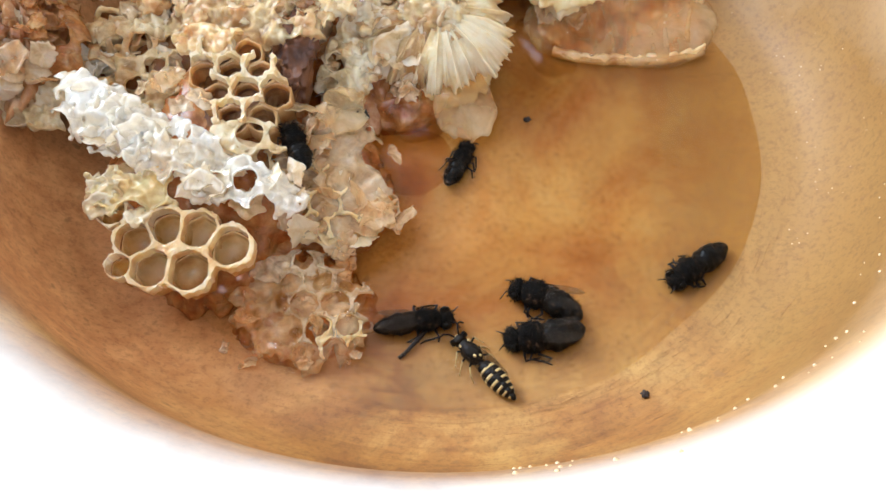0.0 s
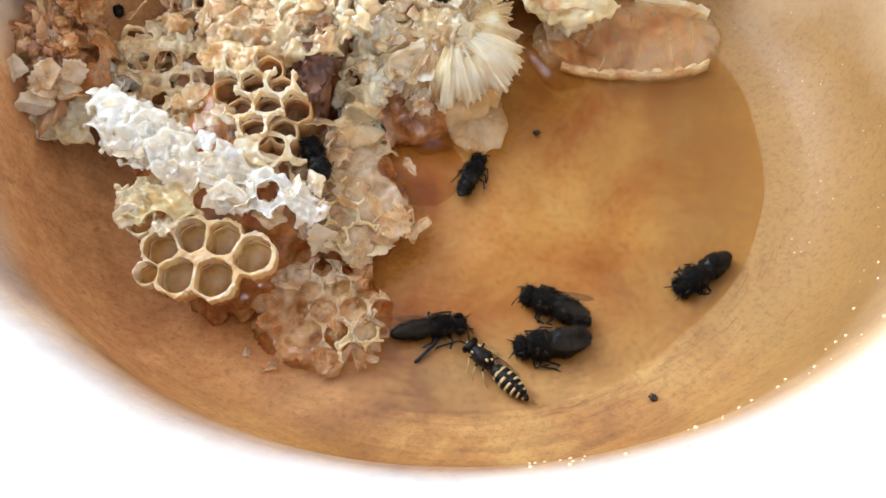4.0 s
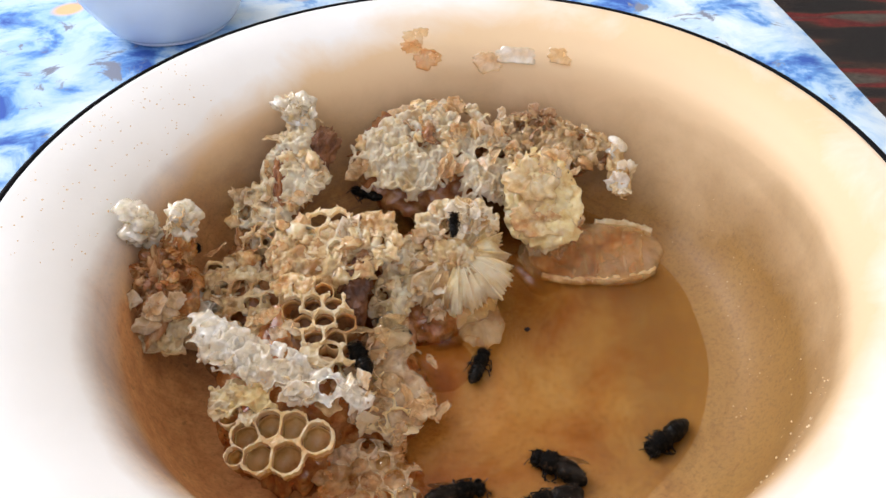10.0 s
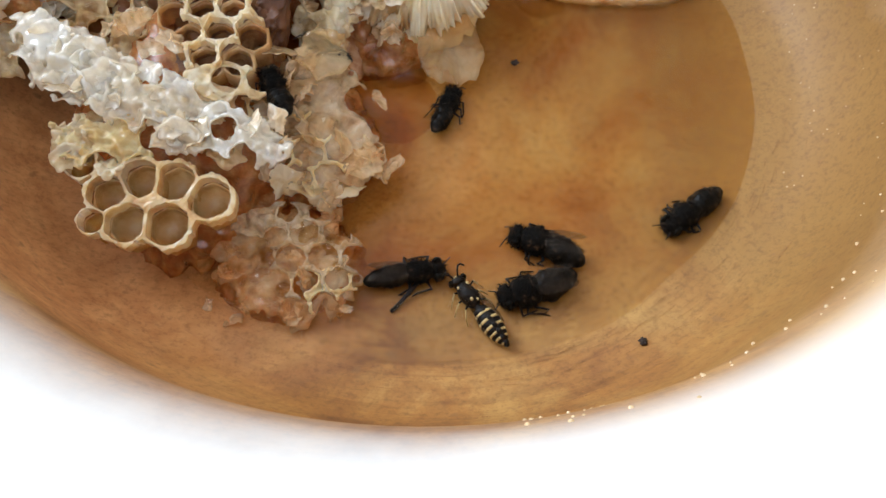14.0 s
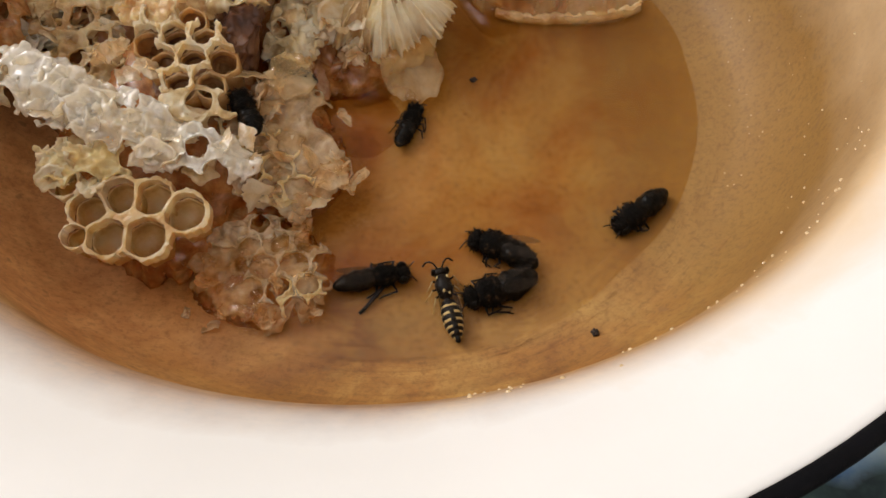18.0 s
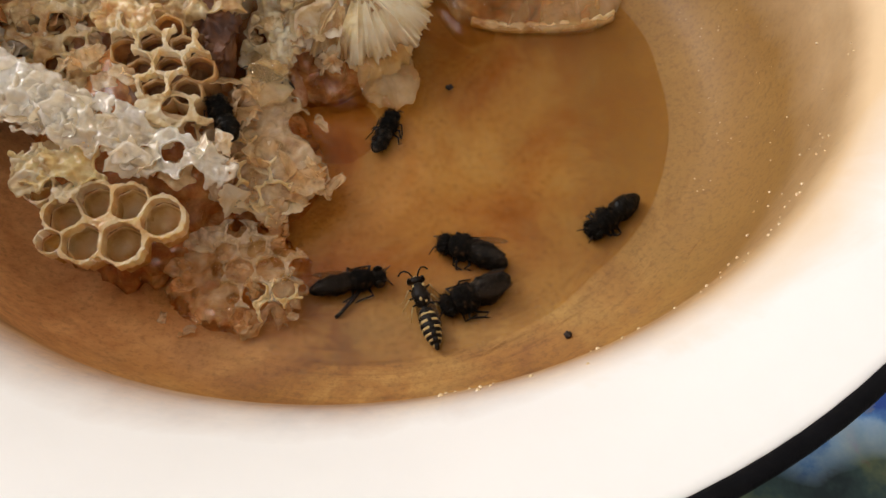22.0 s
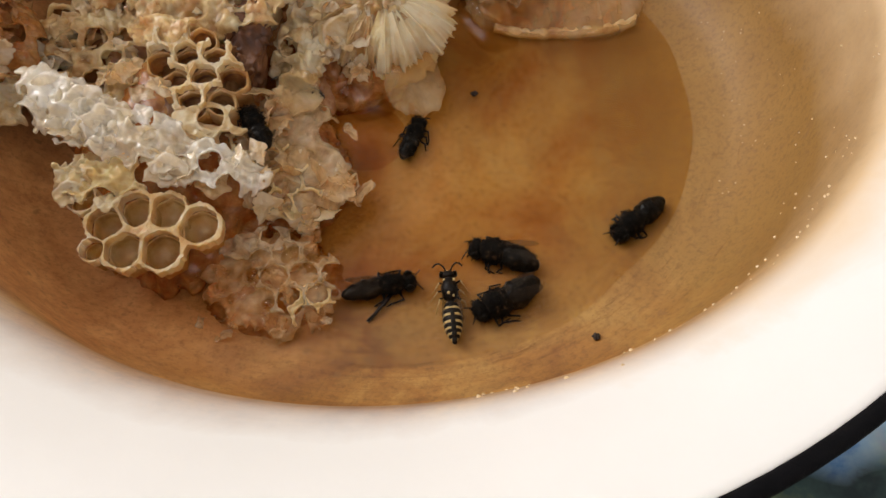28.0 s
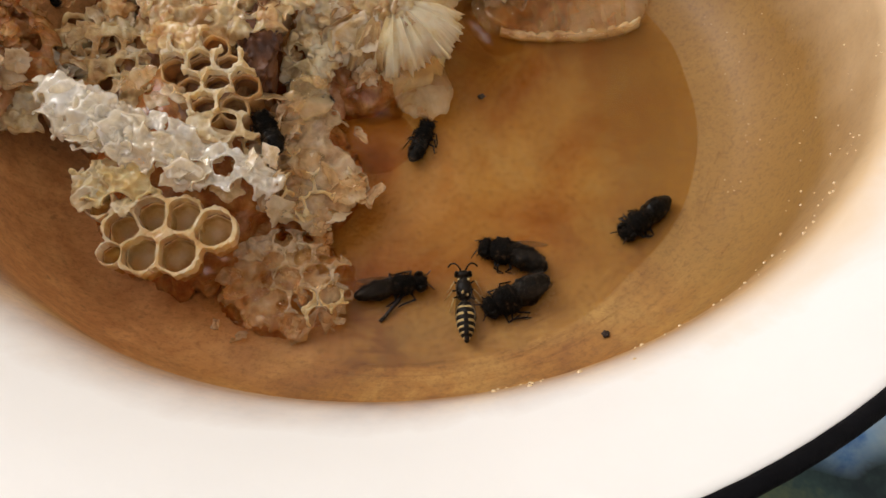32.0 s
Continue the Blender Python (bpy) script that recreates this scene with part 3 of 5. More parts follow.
def cell_mesh(cx, cy, r, wall, depth, jag, seed, inner, n=24):
    """One six-sided wax cell, open above, with a torn mouth that meets its neighbours', a second wax tone inside."""
    verts, faces = [], []
    ap = r * math.cos(math.pi / 6)
    for k in range(7):
        for i in range(n):
            a = 2 * math.pi * i / n
            hexa = math.cos(math.pi / 6) / math.cos((a % (math.pi / 3)) - math.pi / 6)
            ho = r * hexa
            hi = 0.25 * (ho - wall) + 0.75 * (ap - wall)
            ox, oy = cx + ho * math.cos(a), cy + ho * math.sin(a)
            top = jag * (noise.noise((ox * 0.16, oy * 0.16, seed)) * 1.3 + 0.8 * noise.noise((ox * 0.6, oy * 0.6, seed + 7)) + 0.45 * noise.noise((ox * 1.9, oy * 1.9, seed + 3)))
            wob = 0.30 * noise.noise((ox * 0.7, oy * 0.7, seed + 11)) + 0.12 * noise.noise((ox * 2.1, oy * 2.1, seed + 17))
            low = top - 0.3 + 0.3 * noise.noise((ox, oy, seed + 21))
            rad, z = ((ho, -depth), (ho, top - 0.2), (ho * 0.4 + hi * 0.6, top), (hi, min(top - 0.25, low)), (hi * 0.98, top - 1.2), (hi * 0.95, -depth * 0.6), (hi * 0.55, -depth * 0.9))[k]
            if 2 <= k <= 5:
                rad += wob
            verts.append(((rad * math.cos(a)) * MM, (rad * math.sin(a)) * MM, z * MM))
    for k in range(6):
        for i in range(n):
            a, b = k * n + i, k * n + (i + 1) % n
            faces.append((a, b, b + n, a + n))
    verts.append((0, 0, -depth * 0.92 * MM))
    for i in range(n):
        faces.append((6 * n + i, 6 * n + (i + 1) % n, 7 * n))
    me = mesh_of("cell", verts, faces)
    me["deep"] = 4 * n
    return me


def add_cell(parent, x, y, z, r, wall, depth, jag, seed, mats, turn=0.0, tip=0.0, rnd=random):
    me = cell_mesh(x, y, r, wall, depth, jag, seed, mats[1])
    me.materials.append(mats[0])
    me.materials.append(mats[1])
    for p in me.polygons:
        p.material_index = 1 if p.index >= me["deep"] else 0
    del me["deep"]
    piece("cell", me, None, parent, m=pose(x * MM, y * MM, z * MM, rnd.uniform(-tip, tip), rnd.uniform(-tip, tip), turn))


def flake_mesh(rx, ry, seed, curl=0.25, rag=0.35, thick=0.22, nr=6, nt=36):
    """A torn scrap of wax sheet: thin, curled and ragged."""
    verts, faces = [], []
    ph = seed * 1.7
    for side in (1, -1):
        for j in range(nr + 1):
            for i in range(nt):
                a = 2 * math.pi * i / nt
                c, s = math.cos(a), math.sin(a)
                edge = 1 + rag * (noise.noise((c * 1.3, s * 1.3, seed)) + 0.8 * noise.noise((c * 3.0, s * 3.0, seed + 5)) + 0.4 * noise.noise((c * 9, s * 9, seed + 9)))
                q = j / nr
                x, y = rx * edge * q * c, ry * edge * q * s
                z = curl * min(rx, ry) * (q * q * (0.5 + 0.7 * math.cos(2 * a + ph)) + 1.4 * noise.noise((x * 0.5, y * 0.5, seed + 2)) + 0.9 * noise.noise((x * 1.3, y * 1.3, seed + 4)))
                verts.append((x * MM, y * MM, (z + side * thick * (0.5 if j < nr else 0.15)) * MM))
    tot = (nr + 1) * nt
    for j in range(nr):
        for i in range(nt):
            a, b = j * nt + i, j * nt + (i + 1) % nt
            faces.append((a, a + nt, b + nt, b))
            faces.append((tot + a, tot + b, tot + b + nt, tot + a + nt))
    for i in range(nt):
        a, b = nr * nt + i, nr * nt + (i + 1) % nt
        faces.append((a, tot + a, tot + b, b))
    return mesh_of("wax_flake", verts, faces)


def shard_mesh(size, seed, thick=0.13, nr=6, nt=40):
    """A torn scrap of cell wall: thin, angular, creased and crinkled, frayed along the side where it tore."""
    rnd = random.Random(seed)
    k, phase, torn = rnd.choice((4, 5, 5, 6)), rnd.uniform(0, 6.28), rnd.uniform(0, 6.28)
    wide, cupped, fold, axis = rnd.uniform(0.55, 0.95), rnd.uniform(-0.2, 0.3), rnd.uniform(-0.6, 0.7), rnd.uniform(0, 3.14)
    verts, faces = [], []
    for side in (1, -1):
        for j in range(nr + 1):
            q = j / nr
            for i in range(nt):
                a = 2 * math.pi * i / nt
                c, s = math.cos(a), math.sin(a)
                poly = math.cos(math.pi / k) / math.cos(((a - phase) % (2 * math.pi / k)) - math.pi / k)
                fray = min(1.0, max(0.0, 0.45 + 0.8 * math.cos(a - torn)))
                edge = size * poly * (1 + 0.35 * noise.noise((c * 1.2, s * 1.2, seed))) * (1 + fray * (0.34 * noise.noise((c * 4.2, s * 4.2, seed + 5)) + 0.20 * noise.noise((c * 9, s * 9, seed + 9)) - 0.05))
                x, y = edge * q * c, edge * q * s * wide
                along = x * math.cos(axis) + y * math.sin(axis)
                z = cupped * (x * x + y * y) / size + fold * abs(along) + 0.55 * noise.noise((x * 0.7, y * 0.7, seed)) + 0.34 * noise.noise((x * 1.7, y * 1.7, seed + 3)) - 0.22 * abs(noise.noise((x * 2.6, y * 2.6, seed + 4)))
                verts.append((x * MM, y * MM, (z + side * thick * (0.5 if j < nr else 0.25)) * MM))
    tot = (nr + 1) * nt
    for j in range(nr):
        for i in range(nt):
            a, b = j * nt + i, j * nt + (i + 1) % nt
            faces.append((a, a + nt, b + nt, b))
            faces.append((tot + a, tot + b, tot + b + nt, tot + a + nt))
    for i in range(nt):
        a, b = nr * nt + i, nr * nt + (i + 1) % nt
        faces.append((a, tot + a, tot + b, b))
    return mesh_of("wax_shard", verts, faces)


def inside(x, y, ovals, edge=0.3):
    for cx, cy, rx, ry, rot in ovals:
        c, s = math.cos(radians(rot)), math.sin(radians(rot))
        u, v = ((x - cx) * c + (y - cy) * s) / rx, (-(x - cx) * s + (y - cy) * c) / ry
        if u * u + v * v < 1 + edge * noise.noise((x * 0.35, y * 0.35, cx + 3)):
            return True
    return False


def cells(parent, ovals, pitch, depth, jag, mats, seed, turn=0.0, wall=0.42, keep=1.0, height=None, tip=0.0, shift=(0, 0)):
    """A patch of comb: cells on a six-sided lattice wherever the ovals reach."""
    rnd = random.Random(seed)
    c, s = math.cos(radians(turn)), math.sin(radians(turn))
    for j in range(-12, 13):
        for i in range(-12, 13):
            u, v = (i + 0.5 * (j % 2)) * pitch + shift[0], j * pitch * math.sqrt(3) / 2 + shift[1]
            x, y = u * c - v * s, u * s + v * c
            if inside(x, y, ovals) and rnd.random() < keep:
                r = pitch / math.sqrt(3) * rnd.uniform(0.97, 1.08)
                add_cell(parent, x, y, height(x, y) if height else 0, r, wall * rnd.uniform(0.8, 1.3), depth, jag, seed, mats, turn + 30, tip, rnd)


def spots(ovals, count, rnd):
    out, tries = [], 0
    while len(out) < count and tries < count * 60:
        tries += 1
        cx, cy, rx, ry, rot = rnd.choice(ovals)
        x, y = cx + rnd.uniform(-1, 1) * max(rx, ry), cy + rnd.uniform(-1, 1) * max(rx, ry)
        if inside(x, y, ovals):
            out.append((x, y))
    return out


def dome(ovals):
    """Height, 1 in the middle of the nearest oval, 0 at its edge."""
    def f(x, y):
        best = 0
        for cx, cy, rx, ry, rot in ovals:
            c, s = math.cos(radians(rot)), math.sin(radians(rot))
            u, v = ((x - cx) * c + (y - cy) * s) / rx, (-(x - cx) * s + (y - cy) * c) / ry
            best = max(best, math.sqrt(max(0, 1 - u * u - v * v)))
        return best
    return f


def flakes(parent, ovals, count, size, mat, seed, lift=(0, 2), tilt=55, name="wax_flake", rag=0.45, curl=0.22, thick=0.2, label="", rise=0.0):
    rnd = random.Random(seed)
    up = dome(ovals)
    for x, y in spots(ovals, count, rnd):
        a = size * rnd.uniform(0.55, 1.3)
        me = flake_mesh(a, a * rnd.uniform(0.5, 0.95), rnd.uniform(0, 90), curl, rag, thick)
        piece(name, me, mat, parent, label, pose(x * MM, y * MM, (rnd.uniform(*lift) + rise * up(x, y)) * MM, rnd.uniform(-tilt, tilt), rnd.uniform(-tilt, tilt), rnd.uniform(0, 360)))


def shards(parent, ovals, count, size, mat, seed, lift=(0, 2), tilt=45, rise=0.0, label=""):
    rnd = random.Random(seed)
    up = dome(ovals)
    for x, y in spots(ovals, count, rnd):
        me = shard_mesh(size * rnd.uniform(0.6, 1.3), rnd.uniform(0, 900))
        thin = mat == WAX_CREAM and rnd.random() < 0.6
        piece("wax_shard", me, WAX_THIN if thin else mat, parent, label, pose(x * MM, y * MM, (rnd.uniform(*lift) + rise * up(x, y)) * MM, rnd.uniform(-tilt, tilt), rnd.uniform(-tilt, tilt), rnd.uniform(0, 360)))


def lump_mesh(r, seed, n=11):
    verts, faces, m = [], [], 20
    for j in range(n + 1):
        p = math.pi * j / n
        for i in range(m):
            a = 2 * math.pi * i / m
            d = Vector((math.sin(p) * math.cos(a), math.sin(p) * math.sin(a), math.cos(p)))
            k = r * (1 + 0.55 * noise.noise(d * 1.5 + Vector((seed, 3, 1))) + 0.45 * noise.noise(d * 3.2 + Vector((1, seed, 2))) + 0.3 * noise.noise(d * 7 + Vector((2, 1, seed))))
            verts.append((d.x * k * MM, d.y * k * MM, d.z * k * 0.55 * MM))
    for j in range(n):
        for i in range(m):
            a, b = j * m + i, j * m + (i + 1) % m
            faces.append((a, a + m, b + m, b))
    return mesh_of("wax_lump", verts, faces)


def lumps(parent, ovals, count, size, mat, seed, lift=(0, 1), rise=0.0, label=""):
    """Capped cells and crumbs of wax, pressed together."""
    rnd = random.Random(seed)
    up = dome(ovals)
    for x, y in spots(ovals, count, rnd):
        piece("wax_cap", lump_mesh(size * rnd.uniform(0.55, 1.25), rnd.uniform(0, 90)), mat, parent, label,
              pose(x * MM, y * MM, (rnd.uniform(*lift) + rise * up(x, y)) * MM, rnd.uniform(-40, 40), rnd.uniform(-40, 40), rnd.uniform(0, 360)))


def torn_sheet(parent, ovals, mat, seed, pitch=4.8, opened=0.4, amp=1.0, rise=0.0, base=0.0, turn=5.0, res=0.34, thick=0.3, lip=0.5, label="", holes=None, ragged=1.0, size=0.34, fine=0.8):
    """A crinkled sheet of wax torn along its cells: holes where cells gape, raised lips round them, a ragged outline."""
    up = dome(ovals)
    c, s = math.cos(radians(turn)), math.sin(radians(turn))
    x0 = min(cx - max(rx, ry) for cx, cy, rx, ry, rot in ovals) - 2
    x1 = max(cx + max(rx, ry) for cx, cy, rx, ry, rot in ovals) + 2
    y0 = min(cy - max(rx, ry) for cx, cy, rx, ry, rot in ovals) - 2
    y1 = max(cy + max(rx, ry) for cx, cy, rx, ry, rot in ovals) + 2
    nx, ny = int((x1 - x0) / res), int((y1 - y0) / res)
    row = pitch * math.sqrt(3) / 2

    def cell(x, y):
        """Distance to the middle of the nearest cell, and that middle."""
        u, v = x * c + y * s, -x * s + y * c
        best = (9e9, 0, 0)
        if holes:
            near, next_ = sorted(((six(x - hx, y - hy) / hr, hx, hy) for hx, hy, hr in holes))[:2]
            return near[0], near[1], near[2], next_[0] - near[0]
        j0 = round(v / row)
        for j in (j0 - 1, j0, j0 + 1):
            i = round(u / pitch - 0.5 * (j % 2))
            a, b = (i + 0.5 * (j % 2)) * pitch, j * row
            a += 0.5 * noise.noise((a * 0.9, b * 0.9, seed))
            b += 0.5 * noise.noise((a * 0.9, b * 0.9, seed + 5))
            d = six(u - a, v - b)
            if d < best[0]:
                best = (d, a, b)
        return best

    def six(p, q):
        """Distance from a cell's middle, equal along a rounded hexagon."""
        a, b, e = abs(p), abs(p * 0.5 + q * 0.866), abs(p * 0.5 - q * 0.866)
        return (a ** 7 + b ** 7 + e ** 7) ** (1 / 7)

    pts = {}
    for j in range(ny + 1):
        for i in range(nx + 1):
            x, y = x0 + i * res, y0 + j * res
            ok = False
            for cx, cy, rx, ry, rot in () if holes else ovals:
                cc, ss = math.cos(radians(rot)), math.sin(radians(rot))
                p, q = ((x - cx) * cc + (y - cy) * ss) / rx, (-(x - cx) * ss + (y - cy) * cc) / ry
                if p * p + q * q < 1 + ragged * (0.45 * noise.noise((x * 0.3, y * 0.3, seed)) + 0.4 * noise.noise((x * 0.9, y * 0.9, seed + 1)) + 0.25 * noise.noise((x * 2.3, y * 2.3, seed + 2))):
                    ok = True
                    break
            if holes:
                # walls of one thickness between the open cells, and a thin broken one round them
                d, a, b, gap = cell(x, y)
                edge = 1.33 + 0.16 * noise.noise((x * 0.5, y * 0.5, seed)) + 0.14 * noise.noise((x * 1.6, y * 1.6, seed + 2))
                if (d > edge and not inside(x, y, [(-2.0, -13.4, 7.0, 4.2, 0)], 0)) or (d < 1.03 + 0.05 * noise.noise((x * 1.2, y * 1.2, seed + 6)) and gap > 0.25):
                    continue
                z = base + amp * (0.7 * noise.noise((x * 0.2, y * 0.2, seed + 7)) + 0.5 * noise.noise((x * 0.8, y * 0.8, seed + 8)) + 0.3 * noise.noise((x * 2.2, y * 2.2, seed + 9)))
                pts[i, j] = (x, y, z)
                continue
            if not ok:
                continue
            d, a, b = cell(x, y)
            pick = noise.noise((a * 0.37 + 11, b * 0.37, seed + 3)) * 0.8 + 0.5
            hole = pitch * (size + 0.08 * noise.noise((a, b, seed + 4)) + 0.07 * noise.noise((x * 1.4, y * 1.4, seed + 6)) + 0.05 * noise.noise((x * 3.4, y * 3.4, seed + 18)))
            if opened >= 1:
                hole = min(hole, 0.465 * pitch)
            if pick < opened and d < hole:
                continue
            z = base + rise * up(x, y) + amp * (0.9 * noise.noise((x * 0.17, y * 0.17, seed + 7)) + 0.65 * noise.noise((x * 0.45, y * 0.45, seed + 8)) + 0.4 * fine * noise.noise((x * 1.1, y * 1.1, seed + 9)) + 0.2 * fine * noise.noise((x * 2.6, y * 2.6, seed + 10)) - 0.9 * abs(noise.noise((x * 0.33, y * 0.33, seed + 12))) - 0.8 * fine * abs(noise.noise((x * 0.8, y * 0.8, seed + 13))) - 0.4 * fine * abs(noise.noise((x * 1.8, y * 1.8, seed + 14))) + 0.5)
            if pick < opened:
                z += lip * math.exp(-((d - hole) / 0.55) ** 2) + 0.7 * lip * noise.noise((x * 1.6, y * 1.6, seed + 15)) + 0.5 * lip * noise.noise((x * 4.1, y * 4.1, seed + 16))
            else:
                z += 1.1 * lip * (1 - (d / (0.52 * pitch)) ** 4) - 0.5 * lip
            pts[i, j] = (x, y, z)
    verts, index, faces, rims = [], {}, [], []
    quads = [(i, j) for j in range(ny) for i in range(nx) if all(k in pts for k in ((i, j), (i + 1, j), (i + 1, j + 1), (i, j + 1)))]
    # the largest piece alone holds together
    left_over, best_part = set(quads), []
    while left_over:
        stack, part = [left_over.pop()], []
        while stack:
            i, j = stack.pop()
            part.append((i, j))
            for nb in ((i + 1, j), (i - 1, j), (i, j + 1), (i, j - 1)):
                if nb in left_over:
                    left_over.remove(nb)
                    stack.append(nb)
        best_part = max(best_part, part, key=len)
    quads = sorted(quads if holes else best_part)
    used = set(quads)

    # draw the torn outline smooth: each edge point moves towards its neighbours along the edge
    near = {}
    for i, j in quads:
        for k0, k1, nb in (((i, j), (i + 1, j), (i, j - 1)), ((i + 1, j), (i + 1, j + 1), (i + 1, j)), ((i + 1, j + 1), (i, j + 1), (i, j + 1)), ((i, j + 1), (i, j), (i - 1, j))):
            if nb not in used:
                near.setdefault(k0, []).append(k1)
                near.setdefault(k1, []).append(k0)
    for _ in range(3):
        moved = {}
        for k, ns in near.items():
            m = [sum(pts[q][e] for q in ns) / len(ns) for e in range(3)]
            moved[k] = tuple(0.45 * pts[k][e] + 0.55 * m[e] for e in range(3))
        pts.update(moved)

    def vert(k, side):
        if (k, side) not in index:
            index[k, side] = len(verts)
            x, y, z = pts[k]
            verts.append((x * MM, y * MM, (z + (0 if side else -thick - 0.12)) * MM))
        return index[k, side]

    for i, j in quads:
        ks = ((i, j), (i + 1, j), (i + 1, j + 1), (i, j + 1))
        faces.append(tuple(vert(k, 1) for k in ks))
        faces.append(tuple(vert(k, 0) for k in reversed(ks)))
        for (n0, n1), nb in (((0, 1), (i, j - 1)), ((1, 2), (i + 1, j)), ((2, 3), (i, j + 1)), ((3, 0), (i - 1, j))):
            if nb not in used:
                rims.append(len(faces))
                faces.append((vert(ks[n0], 0), vert(ks[n1], 0), vert(ks[n1], 1), vert(ks[n0], 1)))
    me = mesh_of("torn_sheet", verts, faces)
    for k in rims:
        me.polygons[k].use_smooth = False
    return piece("torn_sheet", me, mat, parent, label)


def comb_skin(parent, ovals, seed, pitch=4.9, amp=1.0, rise=1.0, base=0.0, turn=5.0, film=None, walls=None, opened=0.3, lip=0.9, ragged=1.0, size=0.435):
    """Cells whose thin caps still hang between their walls: a clear film, some of it torn, over a net of walls."""
    torn_sheet(parent, ovals, film, seed, pitch, opened, amp, rise, base, turn, 0.36, 0.05, 0.0, "thin clear wax film", None, ragged, size)
    torn_sheet(parent, ovals, walls, seed, pitch, 2, amp, rise, base + 0.1, turn, 0.24, 0.5, lip, "net of thin cell walls", None, ragged, size)


def lens_mesh(rx, ry, h, seed, ribs=0.0, nr=26, nt=120, flow=False):
    """A low smooth slab with a rounded, slightly uneven edge, its face rippled by the cells inside."""
    verts, faces = [], []
    for j in range(nr + 1):
        q = j / nr
        for i in range(nt):
            a = 2 * math.pi * i / nt
            c, s = math.cos(a), math.sin(a)
            k = (abs(c) ** 2.6 + abs(s) ** 2.6) ** (-1 / 2.6) * (1 + 0.10 * noise.noise((c * 1.5, s * 1.5, seed)) + 0.04 * noise.noise((c * 6, s * 6, seed + 2)))
            x, y = rx * k * q * c, ry * k * q * s
            z = h * ((1 - q * q) ** 1.4 if flow else (1 - q ** 5) ** 0.5) + 0.5 * noise.noise((x * 0.16, y * 0.16, seed + 3)) * (1 - q ** 4) + 0.16 * noise.noise((x * 0.6, y * 0.6, seed + 4))
            z -= ribs * abs(math.sin(math.pi * (x + 0.12 * y + 0.8 * noise.noise((x * 0.2, y * 0.2, 6))) / 4.6)) * (1 - q ** 6)
            verts.append((x * MM, y * MM, z * MM))
    for j in range(nr):
        for i in range(nt):
            a, b = j * nt + i, j * nt + (i + 1) % nt
            faces.append((a, a + nt, b + nt, b))
    return mesh_of("slab_face", verts, faces)


def chunk(m, label):
    return tagged(empty("honeycomb_piece", m), label, "honeycomb", "honeycomb pieces in the bowl")


def core(parent, rx, ry, rz, mat, seed, x=0, y=0, z=0, rough=0.2, label=""):
    piece("core", blob_mesh(rx, ry, rz, seed, rough), mat, parent, label, pose(x * MM, y * MM, z * MM))


# main slab: large open cells along the near edge, white torn wax across it, smaller cells above
main = chunk(pose(-36 * MM, 68 * MM, 17.6 * MM, 16.5, 5.5, 0), "broken slab of pale honeycomb with open cells and torn white wax")
LOW = [(x - 0.7, y, r) for x, y, r in ((-7.2, -12.5, 2.37), (-2.9, -10.3, 2.42), (1.6, -10.6, 2.56), (6.4, -12.9, 2.7), (-4.4, -16.6, 2.56), (0.9, -16.7, 2.74), (-8.8, -16.5, 1.58), (-11.0, -8.4, 1.86))]
torn_sheet(main, [(-2.4, -13.4, 11.5, 8.0, 4)], WAX_CREAM, 2, 4.8, 1, 0.6, 0.3, 0.25, res=0.17, thick=2.3, lip=0.35, holes=LOW, ragged=0.45, label="cream rims of open cells")
for x, y, r in LOW:
    add_cell(main, x, y, -2.0, r * 1.18, 0.15, 4.2, 0.1, 3, (WAX_GOLD, WAX_GOLD), 30)
BAND, HIGH = [(-7, 2.5, 16, 5.2, -20), (5, -3.0, 12, 4.5, -16)], [(3.5, 14, 8.5, 8.5, 0)]
torn_sheet(main, HIGH, WAX_CREAM, 6, 4.5, 2, 1.0, 0.3, 0.1, 6, res=0.2, thick=1.6, lip=0.7, size=0.435, ragged=1.7, label="cream rims of open cells")
core(main, 6.5, 7.5, 2.6, WAX_DEEP, 12, 3.5, 14, -6.2)
cells(main, [(3.5, 14, 7.0, 7.0, 0)], 4.5, 6, 0.3, (WAX_TAN, WAX_DEEP), 6, 6, 0.3, 1, height=lambda x, y: -1.9, shift=(0, 0))
core(main, 16, 22, 7, WAX_AMBER, 4, 0, 1, -12.3, label="amber honey-soaked core")
torn_sheet(main, [(-6.5, 12, 6, 5, -15), (-1, 20.5, 6, 3.4, 0)], WAX_CREAM, 22, 4.5, 0.6, 1.2, 0.8, -0.6, 6, res=0.24, thick=0.8, lip=0.7, size=0.4, label="broken pale cells")
shards(main, [(-6.5, 12, 6, 4, -15)], 6, 2.6, WAX_FILM, 23, (-0.3, 0.8), 40)
torn_sheet(main, BAND, WAX_WHITE, 5, 4.8, 0.42, 2.0, 1.2, 0.2, fine=0.6, res=0.26, label="torn white wax capping")
torn_sheet(main, [(-9, -5, 8, 4.5, 0), (5, -7, 8, 3.0, -10)], WAX_YELLOW, 7, 4.8, 0.75, 0.9, 0.6, -0.4, res=0.24, size=0.38, label="lacy cell rims")
shards(main, [(-9, -5, 7, 4, 0)], 6, 2.4, WAX_YELLOW, 18, (-0.4, 0.6), 40)
torn_sheet(main, [(-16.5, 8.5, 7.5, 4.6, -30)], WAX_WHITE, 8, 4.8, 0.05, 1.3, 1.4, 0.4, fine=0.5, lip=0.2, ragged=1.6, label="broad torn white wax flake")
torn_sheet(main, [(7, 4.5, 6.5, 3.6, 0)], WAX_CREAM, 10, 4.8, 0.55, 0.8, 0.5, -0.3)
